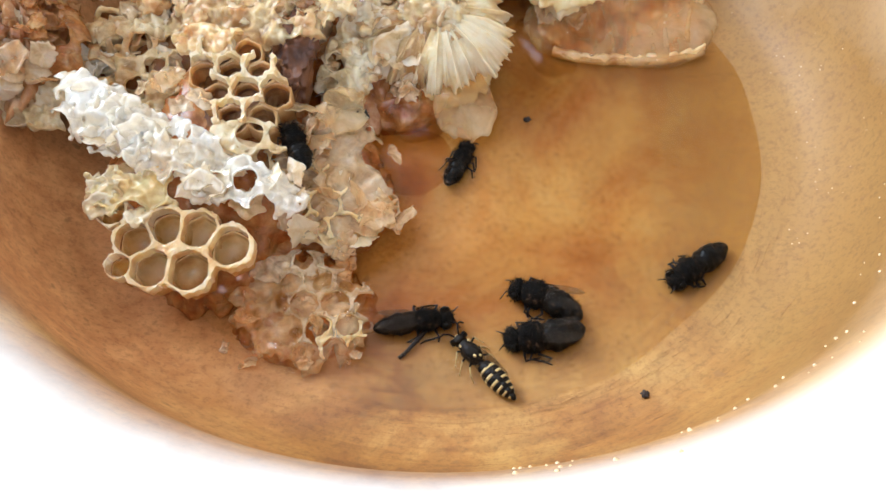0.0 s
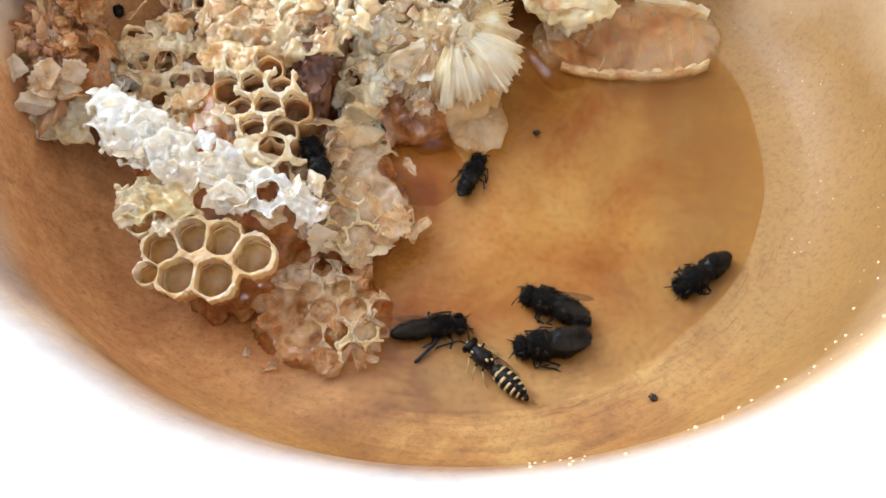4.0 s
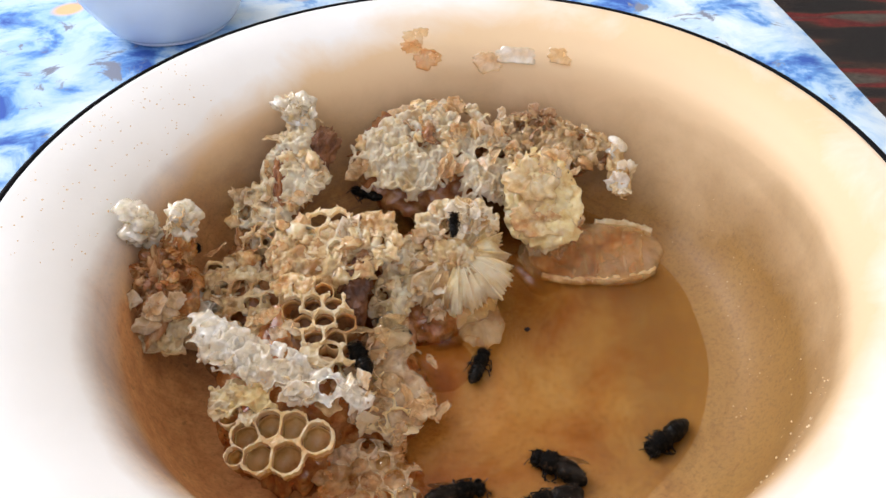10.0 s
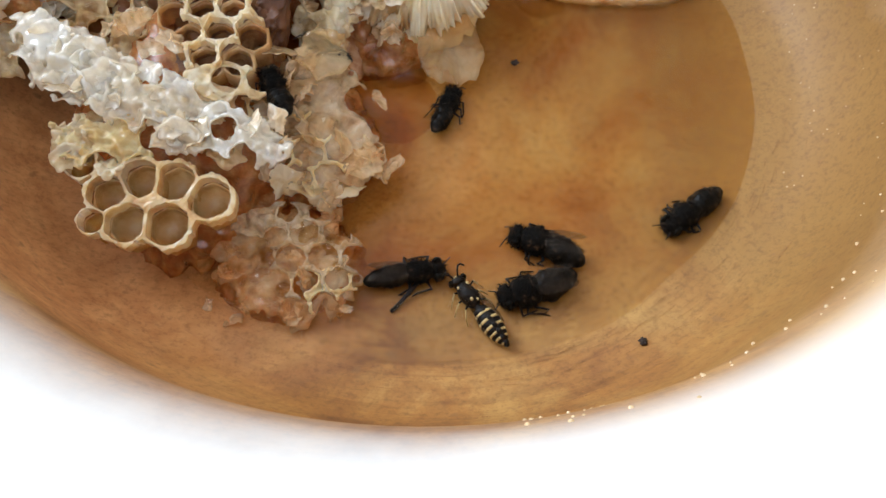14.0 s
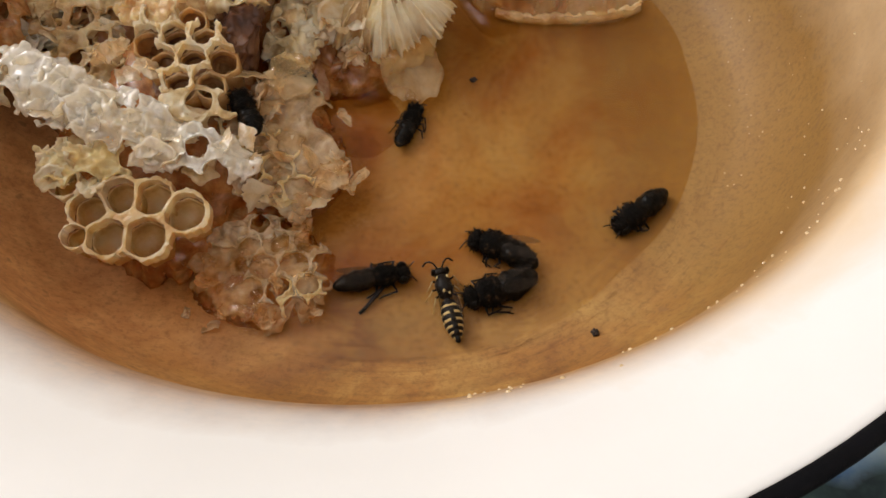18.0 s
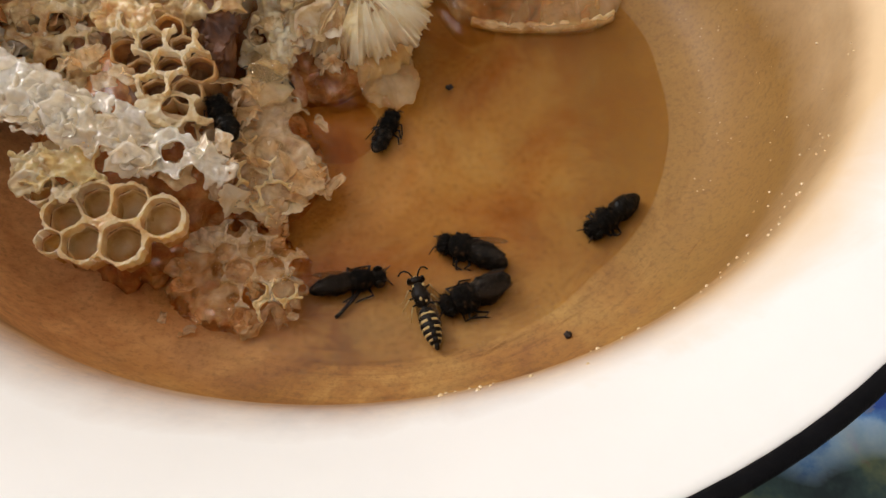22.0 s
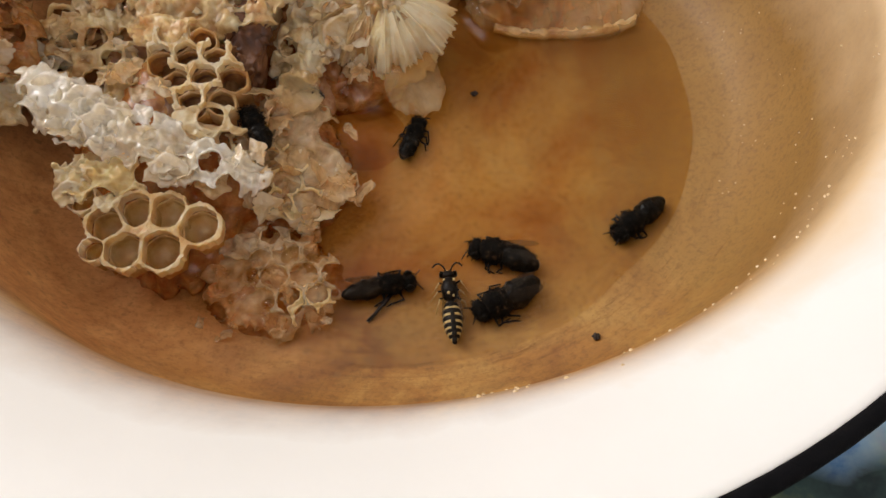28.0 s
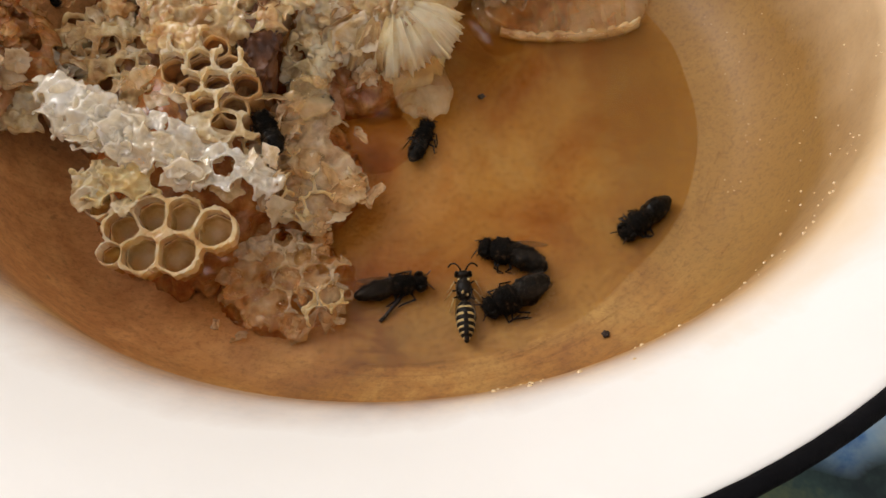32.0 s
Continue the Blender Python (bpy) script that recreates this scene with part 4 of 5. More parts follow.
shards(main, [(-6, 2.0, 9, 3.6, -20), (5, -3.0, 9, 3.2, -16)], 17, 3.0, WAX_WHITE, 9, (0.4, 1.4), 42, 0.9, label="folded torn white wax")
shards(main, [(-15, 7, 6, 3, -24)], 4, 3.0, WAX_WHITE, 19, (0.4, 1.2), 40, 0.8, label="torn white wax")
shards(main, [(9, -2, 7, 5, -10)], 7, 2.8, WAX_CREAM, 20, (-0.4, 0.6), 40)

# translucent ragged cell walls sloping down to the floor
torn = chunk(pose(-17 * MM, 71 * MM, 8.5 * MM, 10, 14, 0), "torn translucent honeycomb with ragged cell walls")
TORN = [(-1, 1, 11, 13, 15)]
core(torn, 11.0, 13.5, 4.2, WAX_AMBER, 14, 0, 0, -7.8, label="amber honey-soaked core")
cells(torn, TORN, 5.0, 5, 1.2, (WAX_FILM, WAX_TAN), 11, 14, 0.25, 0.35, tip=9, height=lambda x, y: -1.2)
comb_skin(torn, TORN, 12, 5.0, 1.2, 1.2, -0.4, 14, WAX_FILM, WAX_YELLOW, 0.35, 1.1)
flakes(torn, TORN, 9, 3.8, WAX_FILM, 15, (0.0, 1.8), 45, rag=0.35, thick=0.12, label="translucent wax film")
shards(torn, [(5, -5, 7, 8, 15)], 8, 3.2, WAX_FILM, 17, (-0.2, 1.2), 45)
shards(torn, [(-4, 8, 5, 6, 10)], 8, 3.8, WAX_CREAM, 16, (0.5, 2.6), 60, label="upright pale cell wall")
shards(torn, [(1, -9, 7, 3, 10)], 6, 2.6, WAX_YELLOW, 21, (-0.4, 0.8), 45)

# crushed, honey-soaked piece on the floor
wet = chunk(pose(-20.8 * MM, 50.5 * MM, 2.6 * MM, 5, 5, 0), "crushed amber honeycomb wet with honey")
WET = [(0, 0, 10, 9, 0)]
core(wet, 11.4, 10.4, 2.8, WAX_AMBER, 24, 0, 0, -3.0, 0.14, "glossy amber core")
comb_skin(wet, [(0, 0, 10.8, 9.8, 0)], 27, 4.6, 0.9, 2.4, -0.2, 4, WAX_WET, WAX_FILM, 0.35, 0.9, 1.2, 0.42)
torn_sheet(wet, [(6, -5, 5, 3.8, 0)], WAX_YELLOW, 29, 4.2, 2, 0.7, 1.2, 1.2, res=0.22, lip=0.8, size=0.40, label="net of pale cell walls")
torn_sheet(wet, [(-3, 6.5, 7, 2.6, 12)], WAX_FILM, 28, 4.2, 0.5, 0.9, 1.0, 1.2, res=0.24, lip=0.8, label="frayed translucent edge")
shards(wet, [(6, -4, 5, 4, 0)], 5, 2.0, WAX_FILM, 26, (0.6, 1.6), 45)
shards(wet, WET, 12, 2.4, WAX_WET, 25, (-0.2, 0.6), 40, 2.2)
for x, y, r, h, sd in ((2.5, 4.0, 2.6, 1.6, 71), (5.5, 2.5, 2.2, 1.5, 72), (-3.0, 0.5, 3.0, 1.6, 73), (-0.5, -4.5, 2.4, 1.3, 74), (7.0, -1.0, 1.6, 1.2, 75)):
    drop = piece("honey_drop", lens_mesh(r, r * 0.75, h, sd, 0.0, 10, 40, True), GLAZE, wet, "glossy honey on the wet comb", pose(x * MM, y * MM, 1.2 * MM, 0, 0, sd * 31))
    drop.visible_shadow = False
shards(wet, [(-8, -6, 4, 4, 0)], 6, 2.0, WAX_FILM, 30, (-1.6, 0.0), 40)

# crumpled comb behind and left of the slab
left = chunk(pose(-51 * MM, 94 * MM, 16 * MM, 12, 0, 0), "crumpled mass of brown and cream honeycomb")
LEFT = [(0, -3, 13, 13, -30), (5, 12, 9, 9, 0)]
core(left, 15, 20, 9, WAX_BROWN, 34, 1, 2, -11, label="brown sticky core")
cells(left, LEFT, 5.0, 6, 1.2, (WAX_CREAM, WAX_DEEP), 31, 20, 0.5, 0.3, tip=14)
torn_sheet(left, LEFT, WAX_CREAM, 36, 4.8, 0.55, 1.8, 1.6, -0.4, size=0.38)
lumps(left, LEFT, 20, 2.0, WAX_CREAM, 36, (-1, 1.6))
shards(left, LEFT, 15, 3.1, WAX_CREAM, 35, (-0.6, 1.0), 38)
shards(left, [(-6, -6, 7, 6, 0)], 5, 4.2, WAX_WHITE, 38, (0.2, 1.2), 30, label="broad pale wax flake")
flakes(left, [(3, 10, 12, 8, 0)], 18, 2.8, WAX_BROWN, 37, (-1, 1.2), 60)

tip = chunk(pose(-69.0 * MM, 94 * MM, 22 * MM, 10, 14, 0), "tall amber-brown lump of comb with pale tips against the wall")
core(tip, 5.5, 13, 10, WAX_BROWN, 44, 1.5, -2, -5, 0.4)
torn_sheet(tip, [(4, -12, 8, 8, 0)], WAX_CREAM, 41, 4.6, 0.4, 2.0, 3.0, -4.0, lip=0.8)
torn_sheet(tip, [(5, -3, 6, 8, 0)], WAX_AMBER, 42, 4.6, 0.45, 2.2, 4, -1.0, lip=0.8)
TIP = [(1, 0, 6, 11, 0)]
torn_sheet(tip, TIP, WAX_BROWN, 44, 4.6, 0.4, 2.4, 6, -1, lip=0.8)
shards(tip, TIP, 16, 2.0, WAX_AMBER, 45, (-2, 3), 80, 5)
lumps(tip, TIP, 16, 1.1, WAX_BROWN, 47, (-2, 3), 5)
lumps(tip, [(4, 2, 3, 7, 0)], 16, 1.1, WAX_AMBER, 50, (-1, 4), 5, "amber wax lump")
shards(tip, [(2, -8, 6, 7, 0)], 10, 3.4, WAX_CREAM, 48, (0, 2.4), 50, 3, label="broad cream wax flake")
shards(tip, [(4.0, 7, 2.6, 2.4, 0)], 16, 2.6, WAX_YELLOW, 46, (5, 15), 80, label="pale ragged tip")
lumps(tip, [(4.0, 8, 2.2, 2.0, 0)], 7, 2.3, WAX_WHITE, 51, (11, 15), label="white ragged tip")
lumps(tip, [(-4.5, 6, 2.4, 2.4, 0)], 12, 2.4, WAX_WHITE, 49, (4, 14), label="white ragged tip")
shards(tip, [(-4.5, 6, 2.2, 2.4, 0)], 8, 2.4, WAX_CREAM, 53, (4, 13), 60, label="pale ragged tip")
core(tip, 3.0, 3.4, 7, WAX_AMBER, 52, 4, 6, 3, 0.35)

peak = chunk(pose(-45 * MM, 128 * MM, 25 * MM, 24, 0, -12), "pale ridge of crushed comb leaning on the far wall")
PEAK = [(1, 4, 6, 17, -8), (-2, -10, 9, 8, 0), (6, -1, 7, 8, 0)]
core(peak, 6, 19, 9, WAX_BROWN, 54, 0, 0, -8, 0.3)
torn_sheet(peak, PEAK, WAX_CREAM, 53, 4.6, 0.22, 2.0, 3.0, -1.5)
lumps(peak, PEAK, 24, 2.0, WAX_CREAM, 56, (-2, 1.4))
shards(peak, PEAK, 20, 3.0, WAX_CREAM, 55, (-1, 1.8), 55)
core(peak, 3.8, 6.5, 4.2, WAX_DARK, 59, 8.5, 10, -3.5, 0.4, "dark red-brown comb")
lumps(peak, [(1, 19, 4.0, 3.2, 0)], 9, 2.6, WAX_WHITE, 57, (0, 4))
shards(peak, [(1, 19, 4.0, 3.2, 0)], 7, 2.6, WAX_WHITE, 58, (0, 4), 50)

nub = chunk(pose(-31 * MM, 105 * MM, 22.5 * MM, 16, 0, 0), "cream honeycomb lump with small open cells")
core(nub, 10, 10, 8, WAX_CREAM, 64, 0, 0, -12)
torn_sheet(nub, [(0, 1, 8.5, 7.5, 0)], WAX_CREAM, 61, 4.9, 0.75, 0.7, 1.0, 0.2, 0, res=0.26, thick=1.2, lip=0.5, size=0.38, ragged=0.6)
torn_sheet(nub, [(0, -8, 13, 6, 0), (11, 0, 6, 7, 0), (-9, -3, 5, 7, 0)], WAX_CREAM, 63, 4.6, 0.3, 1.2, 0.8, -0.2)
lumps(nub, [(0, -8, 13, 6, 0), (11, 0, 6, 7, 0), (-9, -3, 5, 7, 0)], 26, 2.1, WAX_CREAM, 66, (-1.2, 1.2))
shards(nub, [(-2, -6, 13, 7, 0), (10, 0, 6, 7, 0)], 11, 2.9, WAX_CREAM, 65, (-0.4, 0.8), 40)

middle = chunk(pose(-9 * MM, 138 * MM, 22 * MM, 22, 0, 0), "heap of crushed cream comb by the far wall")
MID = [(-3, 0, 15, 14, 0), (8, 8, 14, 10, 0), (19, -5, 10, 12, 0)]
core(middle, 18, 17, 9, WAX_BROWN, 74, 2, 2, -8, 0.3)
torn_sheet(middle, MID, WAX_CREAM, 73, 4.8, 0.3, 2.4, 4.0, -0.8)
lumps(middle, MID, 12, 2.4, WAX_CREAM, 76, (-2, 1.5), 3)
shards(middle, MID, 26, 3.8, WAX_CREAM, 75, (-0.6, 1.6), 50, rise=3.6)
shards(middle, [(4, 6, 7, 5, 0)], 6, 3.0, WAX_BROWN, 77, (-1, 1.0), 50, rise=3)
lumps(middle, [(4, 6, 5, 3, 0)], 4, 2.6, WAX_BROWN, 78, (-0.5, 0.4), 3.2, "red-brown wax in a hollow")

ridge = chunk(pose(-16 * MM, 99 * MM, 12.5 * MM, 24, 0, 0), "pale torn comb ridge over a dark hollow")
RIDGE = [(2, 0, 6, 14, -25)]
core(ridge, 6, 13, 6, WAX_BROWN, 94, 2, 0, -7, 0.3)
torn_sheet(ridge, RIDGE, WAX_CREAM, 93, 4.6, 0.4, 1.6, 2.0, -0.5, lip=0.9)
lumps(ridge, RIDGE, 12, 2.0, WAX_CREAM, 96, (-1, 1), 1.5)
shards(ridge, RIDGE, 14, 3.0, WAX_CREAM, 95, (-1, 2.2), 55, rise=1.5)

# dark pieces laid over the gap to give it shade by colour
hollow = chunk(pose(-25.6 * MM, 91.0 * MM, 16.4 * MM, 22, 8, 0), "dark red-brown sheet standing in for the shaded gap beside the small cells")
torn_sheet(hollow, [(0.5, 1, 3.8, 10, -14)], WAX_DARK, 131, 4.6, 0.15, 1.5, 1.0, 0.0, label="dark sheet whose colour gives the gap its shade")
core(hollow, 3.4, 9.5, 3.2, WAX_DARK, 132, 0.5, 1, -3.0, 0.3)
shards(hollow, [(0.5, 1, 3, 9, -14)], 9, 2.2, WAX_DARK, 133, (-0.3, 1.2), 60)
shards(hollow, [(2.0, 8, 3, 2, 0)], 5, 2.0, WAX_BROWN, 134, (0.5, 2.0), 60)


def fan_mesh(r0, r1, a0, a1, pleats, seed, nr=14, nt=150):
    """A pleated wax sheet spreading from a narrow root to a ragged rim: cell walls torn lengthwise."""
    verts, faces = [], []
    for side in (1, -1):
        for j in range(nr + 1):
            for i in range(nt + 1):
                f, q = i / nt, j / nr
                a = radians(a0 + (a1 - a0) * f)
                rim = r1 * (1 + 0.16 * noise.noise((f * 5, 0, seed)) + 0.13 * noise.noise((f * 26, 0, seed)) + 0.07 * noise.noise((f * 70, 0, seed)) - 0.10 * abs(math.sin(math.pi * pleats * f + 0.7 * math.sin(f * 9 + seed))))
                r = r0 + (r1 - r0) * q + (rim - r1) * q ** 4
                fold = (1.7 + 0.8 * noise.noise((f * 7, q * 2, seed))) * (0.25 + 0.75 * q) * (0.5 - abs(math.sin(math.pi * pleats * f + 0.7 * math.sin(f * 9 + seed))) ** 0.8)
                fold += 0.35 * q * noise.noise((f * 40, q * 5, seed))
                z = fold + 2.2 * (1 - (2 * q - 0.8) ** 2) + 0.9 * noise.noise((r * 0.4 * math.cos(a), r * 0.4 * math.sin(a), seed))
                verts.append((r * math.cos(a) * MM, r * math.sin(a) * MM, (z + side * 0.14) * MM))
    w, tot = nt + 1, (nr + 1) * (nt + 1)
    for j in range(nr):
        for i in range(nt):
            a = j * w + i
            faces.append((a, a + w, a + w + 1, a + 1))
            faces.append((tot + a, tot + a + 1, tot + a + w + 1, tot + a + w))
    for i in range(nt):
        a = nr * w + i
        faces.append((a, tot + a, tot + a + 1, a + 1))
    return mesh_of("fan", verts, faces)


fan = chunk(pose(1 * MM, 99 * MM, 12.5 * MM, 30, 0, 0), "fan-shaped torn wax sheet with radiating ridges")
core(fan, 10, 12, 6, WAX_YELLOW, 84, 0, 2, -8, 0.2)
piece("pleated_sheet", fan_mesh(2.0, 15.0, -112, -14, 6, 2), WAX_YELLOW, fan, "yellowish pleated wax", pose(-1.0 * MM, 5.5 * MM, 1.0 * MM, 0, 0, 0))
piece("pleated_sheet", fan_mesh(2.0, 13.5, -184, -92, 4, 8), WAX_CREAM, fan, "cream pleated wax", pose(-3.5 * MM, 5.0 * MM, 0.4 * MM))
piece("pleated_sheet", fan_mesh(2.0, 12.0, -40, 60, 5, 5), WAX_YELLOW, fan, "yellowish pleated wax", pose(-0.5 * MM, 6.0 * MM, 0))
torn_sheet(fan, [(-2, 5, 7, 4.5, 0)], WAX_CREAM, 89, 4.6, 0.2, 1.4, 1.4, 1.8)
shards(fan, [(-2, 3, 6, 4, 0)], 7, 3.2, WAX_CREAM, 90, (1.6, 2.6), 30)
core(fan, 8, 7, 4.0, WAX_AMBER, 99, -9, -9, -7.0, 0.12, "amber honey-soaked foot")
flakes(fan, [(-9, -3, 4, 6, 0)], 5, 4.0, WAX_CREAM, 92, (0.8, 2.0), 30, curl=0.15, rag=0.3)
shards(fan, [(-8, -6, 4, 4, 0)], 6, 3.0, WAX_CREAM, 88, (-1.0, 0.4), 45)
torn_sheet(fan, [(-1, 14, 11, 7, 0)], WAX_CREAM, 87, 4.8, 0.3, 1.8, 2.5, 0)
shards(fan, [(-1, 12, 9, 6, 0)], 18, 2.8, WAX_CREAM, 85, (0, 3), 60)
shards(fan, [(1, 14, 5, 3, 0)], 14, 2.8, WAX_WHITE, 86, (2, 6), 70)
piece("flap", flake_mesh(6.0, 7.5, 31, 0.1, 0.15, 0.12), WAX_CLEAR, fan, "thin drooping honey-wet wax flap", pose(3 * MM, -10.0 * MM, -2.6 * MM, 2, 8, 20))

sheet = chunk(pose(23 * MM, 119 * MM, 20 * MM, 34, 0, 0), "upright torn sheet of pale wax caps")
core(sheet, 9, 12, 5, WAX_YELLOW, 104, 0, 0, -6, 0.3)
SHEET = [(-1, 2, 10, 11, 0), (0, -9, 9, 5, 0)]
torn_sheet(sheet, SHEET, WAX_YELLOW, 103, 5.2, 0.08, 0.8, 1.8, 0, fine=0.3)
for x, y, a, b, z, turn, mat, sd in ((-3, 4.5, 7.4, 6.0, 2.2, 20, WAX_CREAM, 3), (-2, -6.5, 7.8, 5.2, 2.0, -8, WAX_CREAM, 9), (4.5, -1, 4.8, 8.0, 0.9, 10, WAX_YELLOW, 15), (3.5, 9, 4.5, 4.0, 1.2, 0, WAX_FILM, 21)):
    piece("wax_scale", flake_mesh(a, b, sd, 0.13, 0.28, 0.5, 10, 64), mat, sheet, "smooth rounded scale of wax", pose(x * MM, y * MM, z * MM, -4, 6, turn))
shards(sheet, [(0, 12, 9, 3, 0), (9, 0, 2, 8, 0)], 9, 2.8, WAX_CREAM, 108, (0, 1.0), 45)

back = chunk(pose(27 * MM, 143 * MM, 22 * MM, 24, 0, 0), "thin brown comb scraps stuck at the far wall")
BACK = [(0, 0, 20, 8, -14)]
torn_sheet(back, BACK, WAX_TAN, 113, 4.8, 0.4, 2.2, 3.0, -1.5)
torn_sheet(back, [(19, -12, 3.4, 9, 0)], WAX_CREAM, 114, 4.8, 0.4, 1.6, 1.5, -1.0)
lumps(back, BACK, 24, 2.0, WAX_TAN, 116, (-4, 1))
shards(back, BACK + [(-6, 6, 9, 6, 0)], 34, 2.6, WAX_BROWN, 115, (-3, 2), 70)
shards(back, BACK, 16, 3.0, WAX_CREAM, 117, (-2, 2.0), 60)
shards(back, [(19, -10, 3, 7, 0)], 5, 3.2, WAX_WHITE, 119, (0, 2), 50, label="white hanging flake")
core(back, 17, 9, 10, WAX_BROWN, 118, -2, 0, -12, 0.3)



def strip_mesh(points, tall, thick, seed):
    """A thin standing wall of wax along a line, its top uneven."""
    verts, faces, n = [], [], len(points)
    for i, (x, y) in enumerate(points):
        x1, y1 = points[min(i + 1, n - 1)]
        x0, y0 = points[max(i - 1, 0)]
        d = math.hypot(x1 - x0, y1 - y0)
        ox, oy = -(y1 - y0) / d * thick / 2, (x1 - x0) / d * thick / 2
        top = tall * (1 + 0.35 * noise.noise((x * 0.5, y * 0.5, seed)) + 0.25 * noise.noise((x * 1.7, y * 1.7, seed)))
        verts += [((x + ox) * MM, (y + oy) * MM, 0), ((x + ox * 0.5) * MM, (y + oy * 0.5) * MM, top * MM), ((x - ox * 0.5) * MM, (y - oy * 0.5) * MM, top * MM), ((x - ox) * MM, (y - oy) * MM, 0)]
    for i in range(n - 1):
        for e in range(3):
            a = i * 4 + e
            faces.append((a, a + 1, a + 5, a + 4))
    faces += [(0, 3, 2, 1), tuple((n - 1) * 4 + e for e in range(4))]
    return mesh_of("cell_wall", verts, faces)


flat = chunk(pose(37.4 * MM, 116.2 * MM, 2.4 * MM, 7, 0, 0), "flat translucent slab of honeycomb lying in honey")
piece("core", lens_mesh(17.0, 9.6, 1.6, 124), WAX_AMBER, flat, "amber honey inside the slab", pose(0, 0.3 * MM, -0.6 * MM))
piece("slab_face", lens_mesh(19.3, 10.8, 3.0, 123, 0.5), WAX_CLEAR, flat, "clear honey-filled wax face", pose(0, 0, -0.6 * MM))
rnd = random.Random(41)
for k in range(7):
    x = -12.5 + 4.3 * k + rnd.uniform(-0.6, 0.6)
    lean, bow = 0.22 * (x / 12) + rnd.uniform(-0.08, 0.08), rnd.uniform(-0.8, 0.8)
    pts = [(x + lean * y + bow * (1 - (y / 8) ** 2), y) for y in [-8.6 + 0.7 * i for i in range(24)]]
    pts = [(p, q) for p, q in pts if (p / 17.0) ** 2 + (q / 9.4) ** 2 < 0.98]
    piece("cell_wall", strip_mesh(pts, 2.1, 1.5, k), WAX_CLEAR, flat, "pale wall between honey cells")
edge = [(x, -9.2 * (1 - abs(x / 18.6) ** 2.6) ** (1 / 2.6) - 0.5 + 0.4 * noise.noise((x * 0.5, 1, 7))) for x in [-15 + 0.6 * i for i in range(51)]]
piece("white_edge", strip_mesh(edge, 2.3, 1.1, 19), WAX_CREAM, flat, "pale raised front edge", pose(0, 0, -0.8 * MM))
edge = [(x, 9.6 * (1 - abs(x / 18.6) ** 2.6) ** (1 / 2.6) + 0.3 * noise.noise((x * 0.5, 1, 9))) for x in [2 + 0.6 * i for i in range(26)]]
piece("white_edge", strip_mesh(edge, 3.0, 0.9, 20), WAX_CREAM, flat, "pale raised back edge", pose(0, 0, -0.4 * MM))
shards(flat, [(-13, 2, 4, 6, 0)], 6, 3.0, WAX_FILM, 126, (1.4, 2.6), 30)

# thick honey that has run out between the comb pieces
for x, y, rx, ry, h, sd in ((-7.5, 82.5, 7.5, 9.5, 1.5, 61), (-4.5, 92.5, 6.5, 5.0, 2.8, 63), (21.0, 111.5, 9.0, 5.0, 1.5, 64)):
    run = piece("honey_run", lens_mesh(rx, ry, h, sd, 0.0, 16, 64, True), HONEY, m=pose(x * MM, y * MM, 0.5 * MM, 0, 0, sd * 13))
    run.visible_shadow = False
    tagged(run, "glossy amber honey run out beside the comb", "honey", kind="stuff")


# ---- insects ----
def ball(rx, ry, rz, n=14, m=20, ridges=0, taper=0.0, seed=0.0):
    """A rounded body part along x, ridged into segments, tapered towards -x."""
    verts, faces = [], []
    for j in range(n + 1):
        p = math.pi * j / n
        for i in range(m):
            a = 2 * math.pi * i / m
            x = math.cos(p)
            w = math.sin(p) * (1 - taper * (0.5 - 0.5 * x)) * (1 + 0.22 * noise.noise((x * 3, math.cos(a), seed + math.sin(a))) + 0.12 * noise.noise((x * 9, math.cos(a) * 3, seed + 3 * math.sin(a))) + 0.1 * noise.noise((x * 19, math.cos(a) * 6, seed + 6 * math.sin(a))))
            if ridges:
                w *= 1 + 0.09 * ((x * ridges) % 1)
            verts.append((x * rx * MM, w * math.cos(a) * ry * MM, w * math.sin(a) * rz * MM))
    for j in range(n):
        for i in range(m):
            a, b = j * m + i, j * m + (i + 1) % m
            faces.append((a, b, b + m, a + m))
    return mesh_of("segment", verts, faces)


def stick(points, r0, r1, n=6):
    """A thin bent limb through the points, in millimetres."""
    verts, faces = [], []
    k = len(points)
    for j, p in enumerate(points):
        d = (Vector(points[min(j + 1, k - 1)]) - Vector(points[max(j - 1, 0)])).normalized()
        q = d.to_track_quat("Z", "Y")
        r = r0 + (r1 - r0) * j / (k - 1)
        for i in range(n):
            a = 2 * math.pi * i / n
            verts.append(tuple((Vector(p) + q @ Vector((r * math.cos(a), r * math.sin(a), 0))) * MM))
    for j in range(k - 1):
        for i in range(n):
            a, b = j * n + i, j * n + (i + 1) % n
            faces.append((a, b, b + n, a + n))
    faces += [tuple(range(n))[::-1], tuple((k - 1) * n + i for i in range(n))]
    return mesh_of("limb", verts, faces)


